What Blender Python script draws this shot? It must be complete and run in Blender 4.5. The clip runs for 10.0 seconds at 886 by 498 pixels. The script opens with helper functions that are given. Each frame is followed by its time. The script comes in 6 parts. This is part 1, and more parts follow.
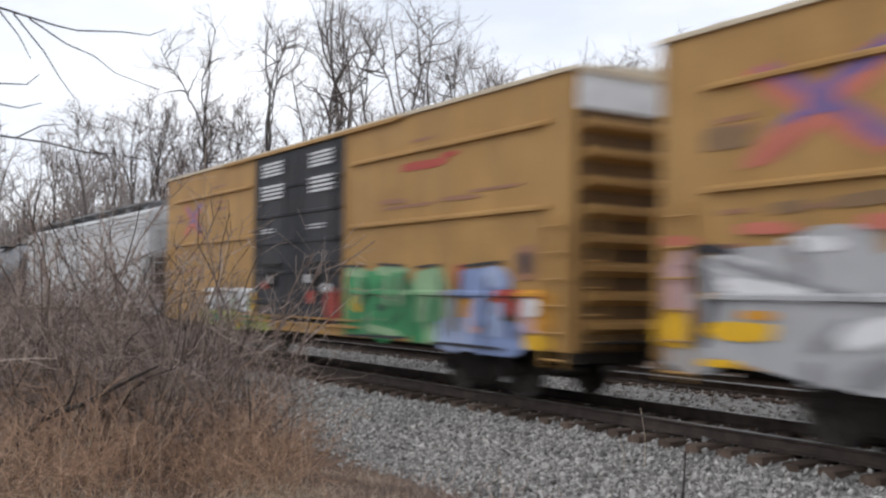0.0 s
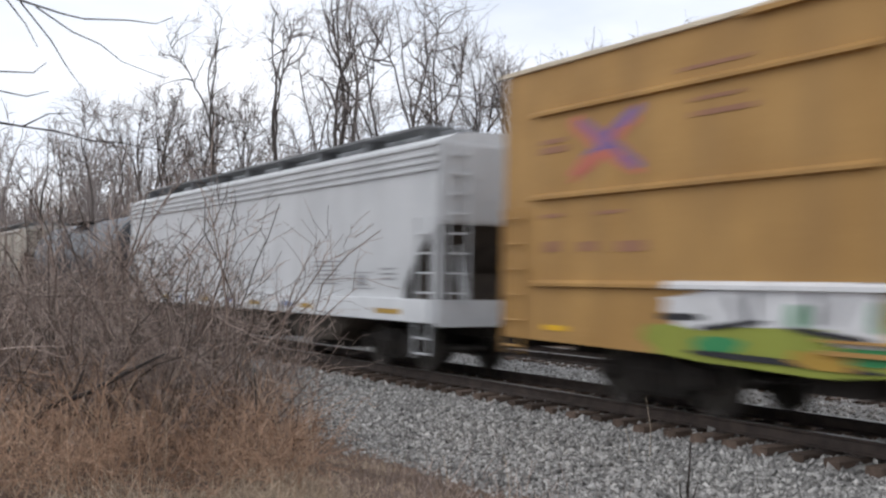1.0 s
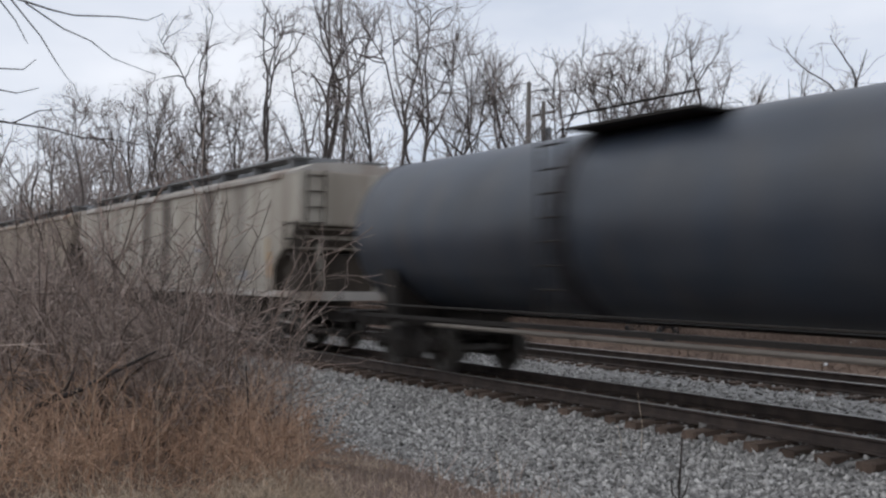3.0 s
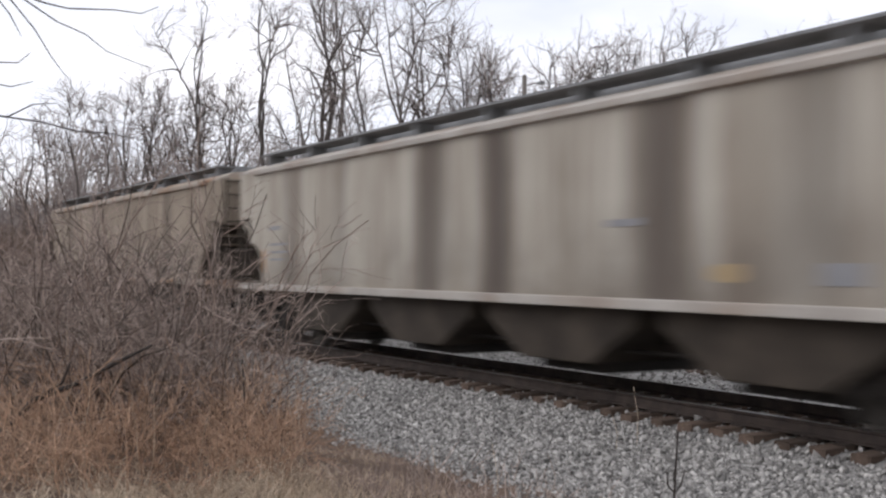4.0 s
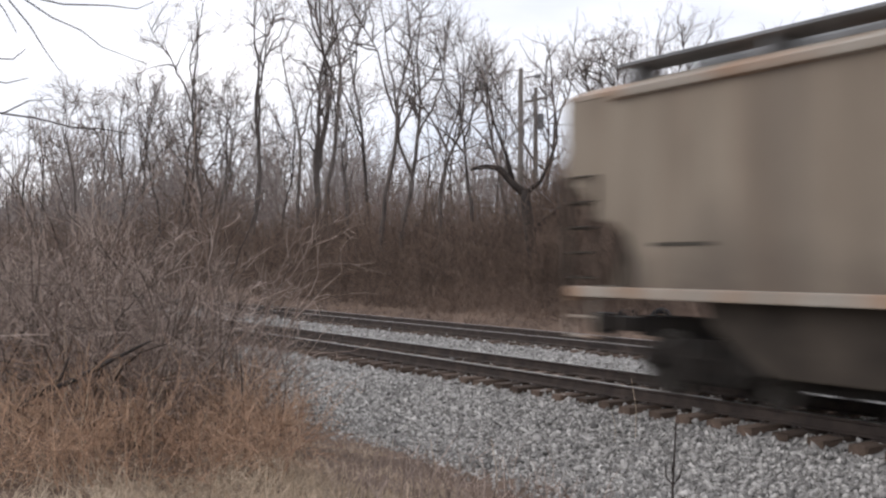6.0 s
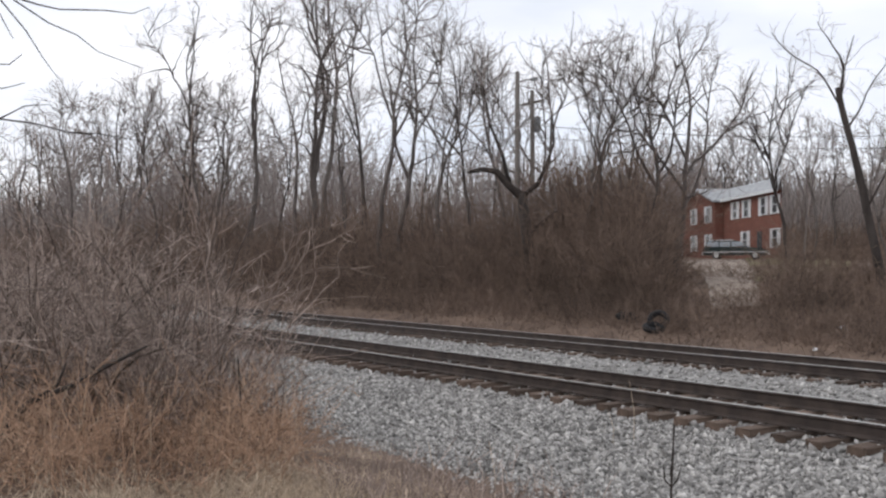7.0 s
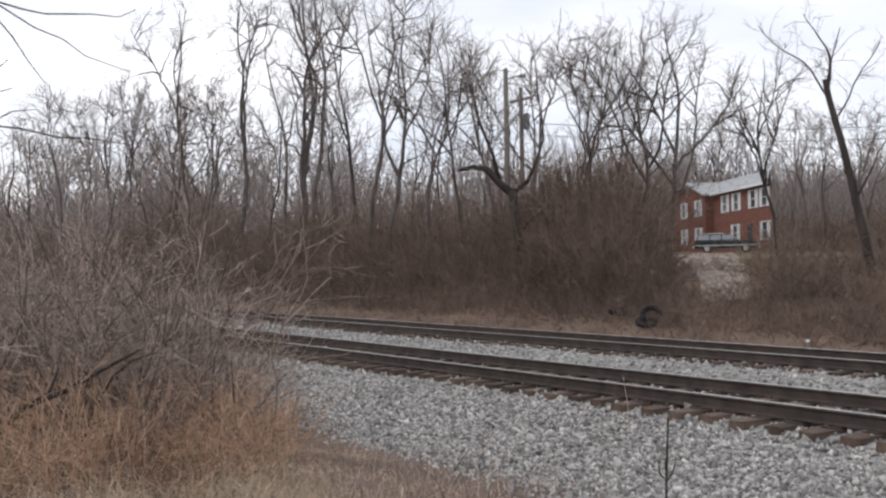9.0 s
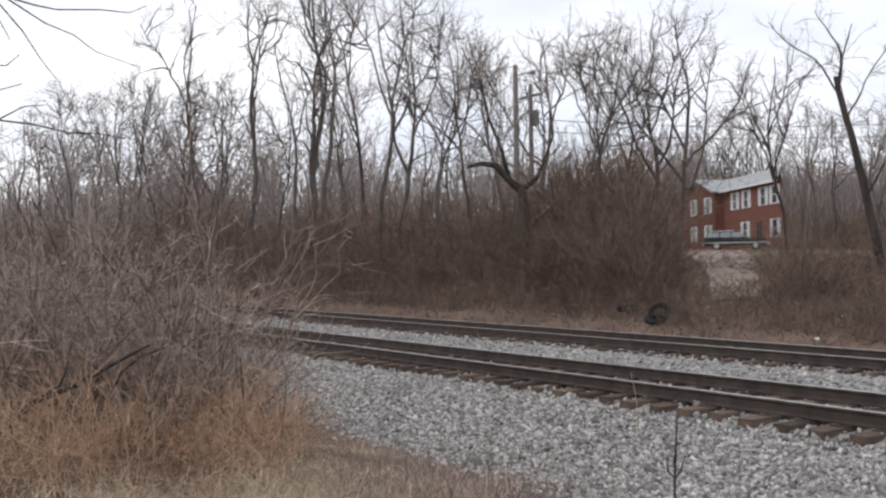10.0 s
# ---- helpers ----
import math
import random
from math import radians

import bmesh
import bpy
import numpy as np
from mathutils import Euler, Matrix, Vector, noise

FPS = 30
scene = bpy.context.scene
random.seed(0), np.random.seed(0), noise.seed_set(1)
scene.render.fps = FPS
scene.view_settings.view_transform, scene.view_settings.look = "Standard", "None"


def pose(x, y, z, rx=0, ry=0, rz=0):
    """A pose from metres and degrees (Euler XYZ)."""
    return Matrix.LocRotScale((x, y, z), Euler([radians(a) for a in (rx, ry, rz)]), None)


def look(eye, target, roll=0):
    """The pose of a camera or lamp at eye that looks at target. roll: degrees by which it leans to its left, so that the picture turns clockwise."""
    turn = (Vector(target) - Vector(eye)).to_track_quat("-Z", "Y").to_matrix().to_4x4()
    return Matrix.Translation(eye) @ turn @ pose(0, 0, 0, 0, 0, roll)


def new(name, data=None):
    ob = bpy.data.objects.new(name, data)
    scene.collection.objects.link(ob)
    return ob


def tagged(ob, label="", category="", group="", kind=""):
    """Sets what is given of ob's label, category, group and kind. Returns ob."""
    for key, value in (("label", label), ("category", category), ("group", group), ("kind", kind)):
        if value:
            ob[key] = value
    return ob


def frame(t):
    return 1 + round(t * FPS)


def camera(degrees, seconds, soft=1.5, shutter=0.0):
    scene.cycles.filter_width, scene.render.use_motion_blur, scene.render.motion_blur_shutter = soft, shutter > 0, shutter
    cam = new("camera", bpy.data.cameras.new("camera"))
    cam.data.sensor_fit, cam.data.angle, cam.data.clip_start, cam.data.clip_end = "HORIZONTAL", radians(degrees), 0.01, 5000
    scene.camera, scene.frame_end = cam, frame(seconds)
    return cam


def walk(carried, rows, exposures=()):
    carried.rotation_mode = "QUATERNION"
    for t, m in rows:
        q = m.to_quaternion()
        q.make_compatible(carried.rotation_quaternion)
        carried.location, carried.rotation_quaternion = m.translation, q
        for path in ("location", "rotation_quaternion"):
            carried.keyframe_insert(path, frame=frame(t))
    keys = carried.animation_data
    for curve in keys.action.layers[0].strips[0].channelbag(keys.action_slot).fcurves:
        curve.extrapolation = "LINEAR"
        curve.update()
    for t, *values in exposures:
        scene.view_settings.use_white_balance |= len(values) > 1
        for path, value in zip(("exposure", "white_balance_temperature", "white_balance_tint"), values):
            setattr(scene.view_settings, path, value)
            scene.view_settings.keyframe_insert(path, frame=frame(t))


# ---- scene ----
from mathutils import geometry

# x runs along the track (the train goes to +x), y away from the camera, z = 0 on the rail heads
EYE = 1.71
RAIL = 10.278         # near rail of the near track
CENTRE = RAIL + 0.75  # near track
FAR_CENTRE = CENTRE + 5.507
SPEED = 17.397
SWING = 1.607        # bearings of the scenery are taken from a line this many degrees off straight across


def aim(yaw, pitch, roll):
    return pose(0, 0, EYE, 90 + pitch, 0, yaw) @ pose(0, 0, 0, 0, 0, roll)


cam = camera(47.5, 10.0, soft=2.4, shutter=0.75)
TURNS = [  # seconds, yaw, pitch, roll
    (0, 57.356, 2.525, 0.749),
    (0.5, 57.984, 2.138, 0.615),
    (1, 57.692, 1.915, 0.923),
    (1.5, 57.721, 1.712, 0.900),
    (2, 57.716, 1.682, 0.980),
    (2.5, 57.376, 1.856, 0.858),
    (4, 56.982, 1.364, 0.735),
    (4.5, 56.826, 1.255, 0.441),
    (5, 56.873, 1.094, 0.370),
    (5.5, 56.908, 0.975, 0.440),
    (7, 56.681, 1.214, 0.097),
    (7.5, 56.807, 1.156, 0.005),
    (8, 56.985, 1.146, 0.080),
    (8.5, 57.083, 1.066, -0.079),
    (9, 56.191, 1.117, -0.942),
    (9.5, 56.240, 1.147, -0.683),
    (10, 56.705, 0.920, -0.734)]
walk(cam, [(t, aim(y, p, r)) for t, y, p, r in TURNS],
     exposures=[(0, -0.04, 6350, 10), (1.0, -0.02, 6300, 10), (1.5, -0.15, 6250, 9), (2.0, -0.45, 6150, 9), (2.5, -0.5, 6100, 9), (4.0, 0.0, 6450, 13), (5.5, 0.08, 6500, 13), (7.0, -0.05, 6450, 11), (10.0, 0.0, 6500, 11)])

# ---- light: overcast day ----
world = bpy.data.worlds.new("overcast_sky")
scene.world = world
world.use_nodes = True
wn, wl = world.node_tree.nodes, world.node_tree.links
wn.clear()
w_out, w_bg = wn.new("ShaderNodeOutputWorld"), wn.new("ShaderNodeBackground")
w_sky = wn.new("ShaderNodeTexSky")
w_sky.sky_type, w_sky.sun_disc = "NISHITA", False
w_sky.sun_elevation, w_sky.sun_rotation = radians(40), radians(150)
w_co, w_map = wn.new("ShaderNodeTexCoord"), wn.new("ShaderNodeMapping")
w_map.inputs["Scale"].default_value = (1.0, 1.0, 3.0)
w_noise = wn.new("ShaderNodeTexNoise")
w_noise.inputs["Scale"].default_value, w_noise.inputs["Detail"].default_value = 2.2, 6
w_ramp = wn.new("ShaderNodeValToRGB")
w_ramp.color_ramp.elements[0].position, w_ramp.color_ramp.elements[1].position = 0.36, 0.62
w_ramp.color_ramp.elements[0].color = (9.0, 9.5, 10.5, 1)
w_ramp.color_ramp.elements[1].color = (12.8, 12.8, 13.1, 1)
w_mix = wn.new("ShaderNodeMix")
w_mix.data_type = "RGBA"
w_mix.inputs["Factor"].default_value = 0.92
wl.new(w_co.outputs["Generated"], w_map.inputs["Vector"])
wl.new(w_map.outputs["Vector"], w_noise.inputs["Vector"])
wl.new(w_noise.outputs["Fac"], w_ramp.inputs["Fac"])
wl.new(w_sky.outputs["Color"], w_mix.inputs[6])
wl.new(w_ramp.outputs["Color"], w_mix.inputs[7])
wl.new(w_mix.outputs[2], w_bg.inputs["Color"])
w_bg.inputs["Strength"].default_value = 0.1
wl.new(w_bg.outputs["Background"], w_out.inputs["Surface"])

sun = new("sun", bpy.data.lights.new("sun", "SUN"))
sun.data.energy, sun.data.angle, sun.data.color = 0.7, radians(40), (1.0, 0.97, 0.92)
sun.matrix_world = look((0, 0, 50), (22, 45, 0))


# ---- materials ----
def nodes_of(name):
    m = bpy.data.materials.new(name)
    m.use_nodes = True
    t = m.node_tree
    return m, t.nodes, t.links, t.nodes["Principled BSDF"]


def ramp_node(n, stops):
    r = n.new("ShaderNodeValToRGB")
    el = r.color_ramp.elements
    while len(el) < len(stops):
        el.new(0.5)
    for e, (p, c) in zip(el, stops):
        e.position, e.color = p, (*c, 1)
    return r


def mix_node(n, l, fac, a, b, kind="MIX"):
    m = n.new("ShaderNodeMix")
    m.data_type, m.blend_type = "RGBA", kind
    for sock, v in ((m.inputs[0], fac), (m.inputs[6], a), (m.inputs[7], b)):
        if isinstance(v, (int, float)):
            sock.default_value = v
        elif isinstance(v, tuple):
            sock.default_value = (*v, 1)
        else:
            l.new(v, sock)
    return m.outputs[2]


def noise_node(n, l, co, scale, detail=4, stretch=(1, 1, 1)):
    mp, nz = n.new("ShaderNodeMapping"), n.new("ShaderNodeTexNoise")
    mp.inputs["Scale"].default_value = stretch
    nz.inputs["Scale"].default_value, nz.inputs["Detail"].default_value = scale, detail
    l.new(co, mp.inputs["Vector"])
    l.new(mp.outputs["Vector"], nz.inputs["Vector"])
    return nz.outputs["Fac"]


def surface(name, dark, light, scale=3.0, rough=0.85, metal=0.0, bump=0.3, fine=60.0, stretch=(1, 1, 1),
            vary="", vary_by=0.35, dirt=None, dirt_amount=0.5, spec=0.3, dirt_stretch=(1, 1, 1), dirt_scale=1.2):
    """Two-scale paint, stone, bark or earth; vary: "object" or "island"."""
    m, n, l, b = nodes_of(name)
    co = n.new("ShaderNodeTexCoord").outputs["Object"]
    big, small = noise_node(n, l, co, scale, 5, stretch), noise_node(n, l, co, fine, 3, stretch)
    both = n.new("ShaderNodeMath")
    both.operation = "MULTIPLY_ADD"
    l.new(small, both.inputs[0])
    both.inputs[1].default_value = 0.35
    l.new(big, both.inputs[2])
    r = ramp_node(n, [(0.42, dark), (0.88, light)])
    l.new(both.outputs[0], r.inputs["Fac"])
    colour = r.outputs["Color"]
    if dirt:
        d = ramp_node(n, [(0.45, (0, 0, 0)), (0.75, (dirt_amount,) * 3)])
        l.new(noise_node(n, l, co, dirt_scale, 6, dirt_stretch), d.inputs["Fac"])
        colour = mix_node(n, l, d.outputs["Color"], colour, dirt)
    if vary:
        if vary == "object":
            rnd = n.new("ShaderNodeObjectInfo").outputs["Random"]
        else:
            rnd = n.new("ShaderNodeNewGeometry").outputs["Random Per Island"]
        v = ramp_node(n, [(0.0, (1 - vary_by,) * 3), (1.0, (1 + vary_by,) * 3)])
        l.new(rnd, v.inputs["Fac"])
        colour = mix_node(n, l, 1.0, colour, v.outputs["Color"], "MULTIPLY")
    l.new(colour, b.inputs["Base Color"])
    b.inputs["Roughness"].default_value, b.inputs["Metallic"].default_value = rough, metal
    b.inputs["Specular IOR Level"].default_value = spec
    if bump:
        bp = n.new("ShaderNodeBump")
        bp.inputs["Strength"].default_value, bp.inputs["Distance"].default_value = bump, 0.02
        l.new(both.outputs[0], bp.inputs["Height"])
        l.new(bp.outputs["Normal"], b.inputs["Normal"])
    return m


def plain(name, c, rough=0.6, metal=0.0, spec=0.3):
    return surface(name, tuple(0.86 * v for v in c), tuple(1.1 * v for v in c), 2.5, rough, metal, 0.08, 30, spec=spec)


def stained(name, dark, light, bands, length, soot):
    """Hopper paint with broad upright stains at the given places along the car."""
    m, n, l, b = nodes_of(name)
    co = n.new("ShaderNodeTexCoord").outputs["Object"]
    sep = n.new("ShaderNodeSeparateXYZ")
    l.new(co, sep.inputs[0])
    wob = noise_node(n, l, co, 1.3, 4, (1, 1, 0.5))
    ad = n.new("ShaderNodeMath")
    ad.operation = "MULTIPLY_ADD"
    l.new(wob, ad.inputs[0])
    ad.inputs[1].default_value = 0.35
    l.new(sep.outputs["X"], ad.inputs[2])
    dv = n.new("ShaderNodeMath")
    dv.operation = "DIVIDE"
    l.new(ad.outputs[0], dv.inputs[0])
    dv.inputs[1].default_value = length
    stops = []
    for x, half, k in bands:
        for off, val in ((-half * 1.5, 0.0), (-half * 0.5, k), (half * 0.5, k), (half * 1.5, 0.0)):
            stops.append(((x + off + 0.17) / length, (val,) * 3))
    r = ramp_node(n, stops)
    l.new(dv.outputs[0], r.inputs["Fac"])
    base = ramp_node(n, [(0.3, dark), (0.72, light)])
    l.new(noise_node(n, l, co, 1.0, 5, (1.6, 1, 0.35)), base.inputs["Fac"])
    col = mix_node(n, l, r.outputs["Color"], base.outputs["Color"], (0.085, 0.068, 0.058))
    streak = ramp_node(n, [(0.5, (0, 0, 0)), (0.8, (0.55,) * 3)])
    l.new(noise_node(n, l, co, 2.2, 5, (2.2, 1, 0.12)), streak.inputs["Fac"])
    col = mix_node(n, l, streak.outputs["Color"], col, (0.16, 0.10, 0.065))
    low = n.new("ShaderNodeMapRange")
    low.inputs["From Min"].default_value, low.inputs["From Max"].default_value = 2.8, 1.3
    low.inputs["To Max"].default_value = soot
    l.new(sep.outputs["Z"], low.inputs["Value"])
    grime = n.new("ShaderNodeMath")
    grime.operation = "MULTIPLY"
    l.new(low.outputs["Result"], grime.inputs[0])
    gr = ramp_node(n, [(0.40, (0.08,) * 3), (0.60, (1, 1, 1))])
    l.new(noise_node(n, l, co, 0.6, 5), gr.inputs["Fac"])
    l.new(gr.outputs["Color"], grime.inputs[1])
    col = mix_node(n, l, grime.outputs[0], col, (0.11, 0.09, 0.075))
    l.new(col, b.inputs["Base Color"])
    b.inputs["Roughness"].default_value = 0.75
    b.inputs["Specular IOR Level"].default_value = 0.25
    return m


GROUND_M = surface("leaf_litter_earth", (0.07, 0.047, 0.036), (0.19, 0.132, 0.098), 0.8, 0.95, bump=0.9, fine=22,
                   dirt=(0.15, 0.10, 0.072), dirt_amount=0.6, dirt_scale=0.7)
BALLAST_M = surface("crushed_stone_bed", (0.11, 0.105, 0.10), (0.34, 0.33, 0.315), 6, 0.95, bump=1.0, fine=26)
STONE_M = surface("crushed_stone", (0.19, 0.182, 0.172), (0.42, 0.405, 0.385), 9, 0.9, bump=0.2, fine=60, vary="island", vary_by=0.6)
TIE_M = surface("weathered_tie_wood", (0.035, 0.027, 0.022), (0.15, 0.105, 0.08), 3, 0.92, bump=0.6, fine=40, stretch=(2, 0.3, 2), vary="object")
RAIL_M = surface("rusted_rail_steel", (0.028, 0.022, 0.02), (0.075, 0.056, 0.047), 4, 0.8, bump=0.2, fine=60)
HEAD_M = surface("worn_rail_head", (0.28, 0.27, 0.26), (0.44, 0.43, 0.41), 4, 0.32, 0.9, bump=0.05)
YELLOW_M = surface("boxcar_yellow_paint", (0.335, 0.185, 0.058), (0.455, 0.265, 0.088), 0.9, 0.6, bump=0.08, fine=24,
                   dirt=(0.27, 0.16, 0.065), dirt_amount=0.6, dirt_stretch=(2, 1, 0.3), dirt_scale=1.1)
# shade between the end ribs, put into the sheet's brown
RIBSHADE_M = surface("shade_brown_end_sheet", (0.07, 0.042, 0.022), (0.17, 0.10, 0.045), 1.5, 0.8, bump=0.2)
CREAM_M = surface("boxcar_roof_metal", (0.5, 0.42, 0.3), (0.68, 0.58, 0.44), 1.5, 0.6, bump=0.1)
WHITE_M = plain("white_paint", (0.72, 0.73, 0.74))
BLACK_M = surface("black_door_paint", (0.012, 0.013, 0.017), (0.032, 0.033, 0.04), 1.5, 0.55, bump=0.1, dirt=(0.08, 0.06, 0.05), dirt_amount=0.3)
GREY_M = surface("light_grey_hopper_paint", (0.49, 0.50, 0.51), (0.60, 0.605, 0.61), 0.7, 0.5, bump=0.04, fine=20,
                 dirt=(0.36, 0.36, 0.36), dirt_amount=0.35, dirt_stretch=(1.6, 1, 0.25))
ROOFGREY_M = surface("grey_roof_walk_steel", (0.13, 0.135, 0.14), (0.26, 0.265, 0.27), 2, 0.7, bump=0.2)
STEEL_M = surface("dark_truck_steel", (0.009, 0.008, 0.007), (0.030, 0.024, 0.020), 4, 0.8, bump=0.3)
TREAD_M = surface("wheel_steel", (0.05, 0.045, 0.04), (0.12, 0.11, 0.10), 5, 0.5, 0.6, bump=0.1)
TANK_M = surface("blue_black_tank_paint", (0.022, 0.027, 0.037), (0.042, 0.052, 0.070), 0.9, 0.42, bump=0.05, fine=25,
                 dirt=(0.07, 0.062, 0.055), dirt_amount=0.5, dirt_stretch=(1.5, 1, 0.3), spec=0.5)
H2_M = stained("beige_hopper_paint", (0.28, 0.245, 0.20), (0.50, 0.468, 0.405),
               [(3.2, 0.4, 0.5), (5.6, 0.3, 0.35), (9.05, 0.5, 0.75), (11.05, 0.4, 0.9), (14.76, 0.5, 0.85), (17.09, 0.45, 0.5)], 20.72, 0.7)
H3_M = stained("brown_stained_hopper_paint", (0.195, 0.158, 0.122), (0.335, 0.283, 0.222),
               [(3.8, 0.4, 0.35), (7.8, 0.5, 0.4), (11.8, 0.4, 0.3), (16.0, 0.4, 0.4)], 20.57, 1.0)
# bay grime and the shade under the hopper ends, in one dark colour
BAY_M = surface("grime_and_shade_hopper_bay", (0.024, 0.019, 0.015), (0.075, 0.06, 0.047), 1.5, 0.85, bump=0.2)
PAINTS = {k: plain("spray_" + k, c, 0.55) for k, c in dict(
    green=(0.05, 0.26, 0.10), mint=(0.25, 0.39, 0.22), blue=(0.22, 0.28, 0.47), sky=(0.34, 0.40, 0.57), orange=(0.58, 0.27, 0.03),
    amber=(0.72, 0.42, 0.02), red=(0.42, 0.07, 0.05), white=(0.66, 0.66, 0.67), black=(0.03, 0.03, 0.035), silver=(0.40, 0.40, 0.41),
    lime=(0.27, 0.30, 0.055), purple=(0.20, 0.13, 0.29), coral=(0.52, 0.16, 0.11), rust=(0.30, 0.15, 0.09), pink=(0.5, 0.33, 0.33),
    ochre=(0.42, 0.26, 0.05), dim=(0.05, 0.042, 0.032), brown=(0.22, 0.135, 0.07), tan=(0.36, 0.27, 0.16), oxide=(0.36, 0.19, 0.085), shade=(0.24, 0.24, 0.25)).items()}
BARK_M = surface("grey_brown_bark", (0.058, 0.049, 0.045), (0.17, 0.147, 0.135), 3, 0.95, bump=0.6, fine=30, stretch=(1, 1, 0.3), vary="object")
TWIG_M = surface("thin_bare_twigs", (0.19, 0.162, 0.15), (0.38, 0.332, 0.31), 1.2, 0.95, bump=0, vary="island")
BRUSH_M = surface("brown_brush_twigs", (0.10, 0.073, 0.058), (0.24, 0.172, 0.135), 0.5, 0.95, bump=0, vary="island", vary_by=0.5)
SHRUB_M = surface("grey_brown_shrub_stems", (0.18, 0.138, 0.118), (0.45, 0.365, 0.315), 0.8, 0.95, bump=0, vary="island", vary_by=0.75)
DARKBARK_M = surface("dark_bark", (0.022, 0.018, 0.016), (0.07, 0.058, 0.052), 3, 0.95, bump=0.6, fine=30, stretch=(1, 1, 0.3))
CANE_M = surface("dark_bramble_canes", (0.10, 0.075, 0.062), (0.29, 0.222, 0.186), 0.9, 0.9, bump=0, vary="island", vary_by=0.8)
WEED_M = surface("russet_weed_stalks", (0.29, 0.182, 0.122), (0.54, 0.365, 0.255), 0.8, 0.95, bump=0, vary="island", vary_by=0.45)
STRAW_M = surface("straw_grass", (0.42, 0.325, 0.235), (0.68, 0.56, 0.43), 1.0, 0.95, bump=0, vary="island", vary_by=0.35)


# ---- mesh building ----
class Build:
    """Collects faces; each may take its own material slot."""

    def __init__(self):
        self.v, self.f, self.m = [], [], []

    def add(self, verts, faces, slot=0):
        o = len(self.v)
        self.v += [tuple(p) for p in verts]
        self.f += [tuple(o + i for i in q) for q in faces]
        self.m += [slot] * len(faces)
        return self

    def box(self, x0, y0, z0, x1, y1, z1, slot=0):
        p = [(x, y, z) for z in (z0, z1) for y in (y0, y1) for x in (x0, x1)]
        return self.add(p, [(0, 2, 3, 1), (4, 5, 7, 6), (0, 1, 5, 4), (2, 6, 7, 3), (0, 4, 6, 2), (1, 3, 7, 5)], slot)

    def prism(self, poly, axis, a, b, slot=0):
        """Extrudes a 2D outline from a to b along axis "x", "y" or "z"."""
        def put(p, k):
            return {"x": (k, p[0], p[1]), "y": (p[0], k, p[1]), "z": (p[0], p[1], k)}[axis]
        n = len(poly)
        area = sum(poly[i][0] * poly[(i + 1) % n][1] - poly[(i + 1) % n][0] * poly[i][1] for i in range(n))
        if (area < 0) != (axis == "y"):
            poly = poly[::-1]
        faces = [(i, (i + 1) % n, n + (i + 1) % n, n + i) for i in range(n)]
        return self.add([put(p, a) for p in poly] + [put(p, b) for p in poly], faces + [tuple(range(n))[::-1], tuple(range(n, 2 * n))], slot)

    def tube(self, pts, radii, sides=6, slot=0, caps=True):
        pts = [Vector(p) for p in pts]
        if not hasattr(radii, "__len__"):
            radii = [radii] * len(pts)
        rings, faces = [], []
        for i, p in enumerate(pts):
            d = (pts[min(i + 1, len(pts) - 1)] - pts[max(i - 1, 0)]).normalized()
            a = d.orthogonal().normalized() if abs(d.z) > 0.9 else d.cross(Vector((0, 0, 1))).normalized()
            b = d.cross(a)
            rings += [p + (a * math.cos(6.2832 * k / sides) + b * math.sin(6.2832 * k / sides)) * radii[i] for k in range(sides)]
        for i in range(len(pts) - 1):
            for k in range(sides):
                faces.append((i * sides + k, i * sides + (k + 1) % sides, (i + 1) * sides + (k + 1) % sides, (i + 1) * sides + k))
        if caps:
            faces += [tuple(range(sides))[::-1], tuple(range((len(pts) - 1) * sides, len(pts) * sides))]
        return self.add(rings, faces, slot)

    def lathe(self, profile, axis="y", sides=24, centre=(0, 0, 0), slot=0):
        """profile: (along, radius) pairs."""
        v, f = [], []
        for a, r in profile:
            for k in range(sides):
                c, s = r * math.cos(6.2832 * k / sides), r * math.sin(6.2832 * k / sides)
                q = {"x": (a, c, s), "y": (s, a, c), "z": (c, s, a)}[axis]
                v.append((q[0] + centre[0], q[1] + centre[1], q[2] + centre[2]))
        for i in range(len(profile) - 1):
            for k in range(sides):
                f.append((i * sides + k, i * sides + (k + 1) % sides, (i + 1) * sides + (k + 1) % sides, (i + 1) * sides + k))
        return self.add(v, f, slot)

    def mesh(self, name, mats, bevel=0.0, smooth=False):
        me = bpy.data.meshes.new(name)
        me.from_pydata(self.v, [], self.f)
        for m in (mats if isinstance(mats, (list, tuple)) else [mats]):
            me.materials.append(m)
        me.polygons.foreach_set("material_index", self.m)
        if bevel:
            bm = bmesh.new()
            bm.from_mesh(me)
            sharp = [e for e in bm.edges if len(e.link_faces) == 2 and e.calc_face_angle(0) > 0.5]
            bmesh.ops.bevel(bm, geom=sharp, offset=bevel, segments=2, affect="EDGES", profile=0.6)
            bm.to_mesh(me)
            bm.free()
        if smooth:
            me.shade_smooth()
        me.update()
        return me


def part(name, build, mats, parent, label="", bevel=0.0, smooth=False):
    me = build if isinstance(build, bpy.types.Mesh) else build.mesh(name, mats, bevel, smooth)
    ob = new(name, me)
    ob.parent = parent
    if label:
        ob["label"] = label
    return ob


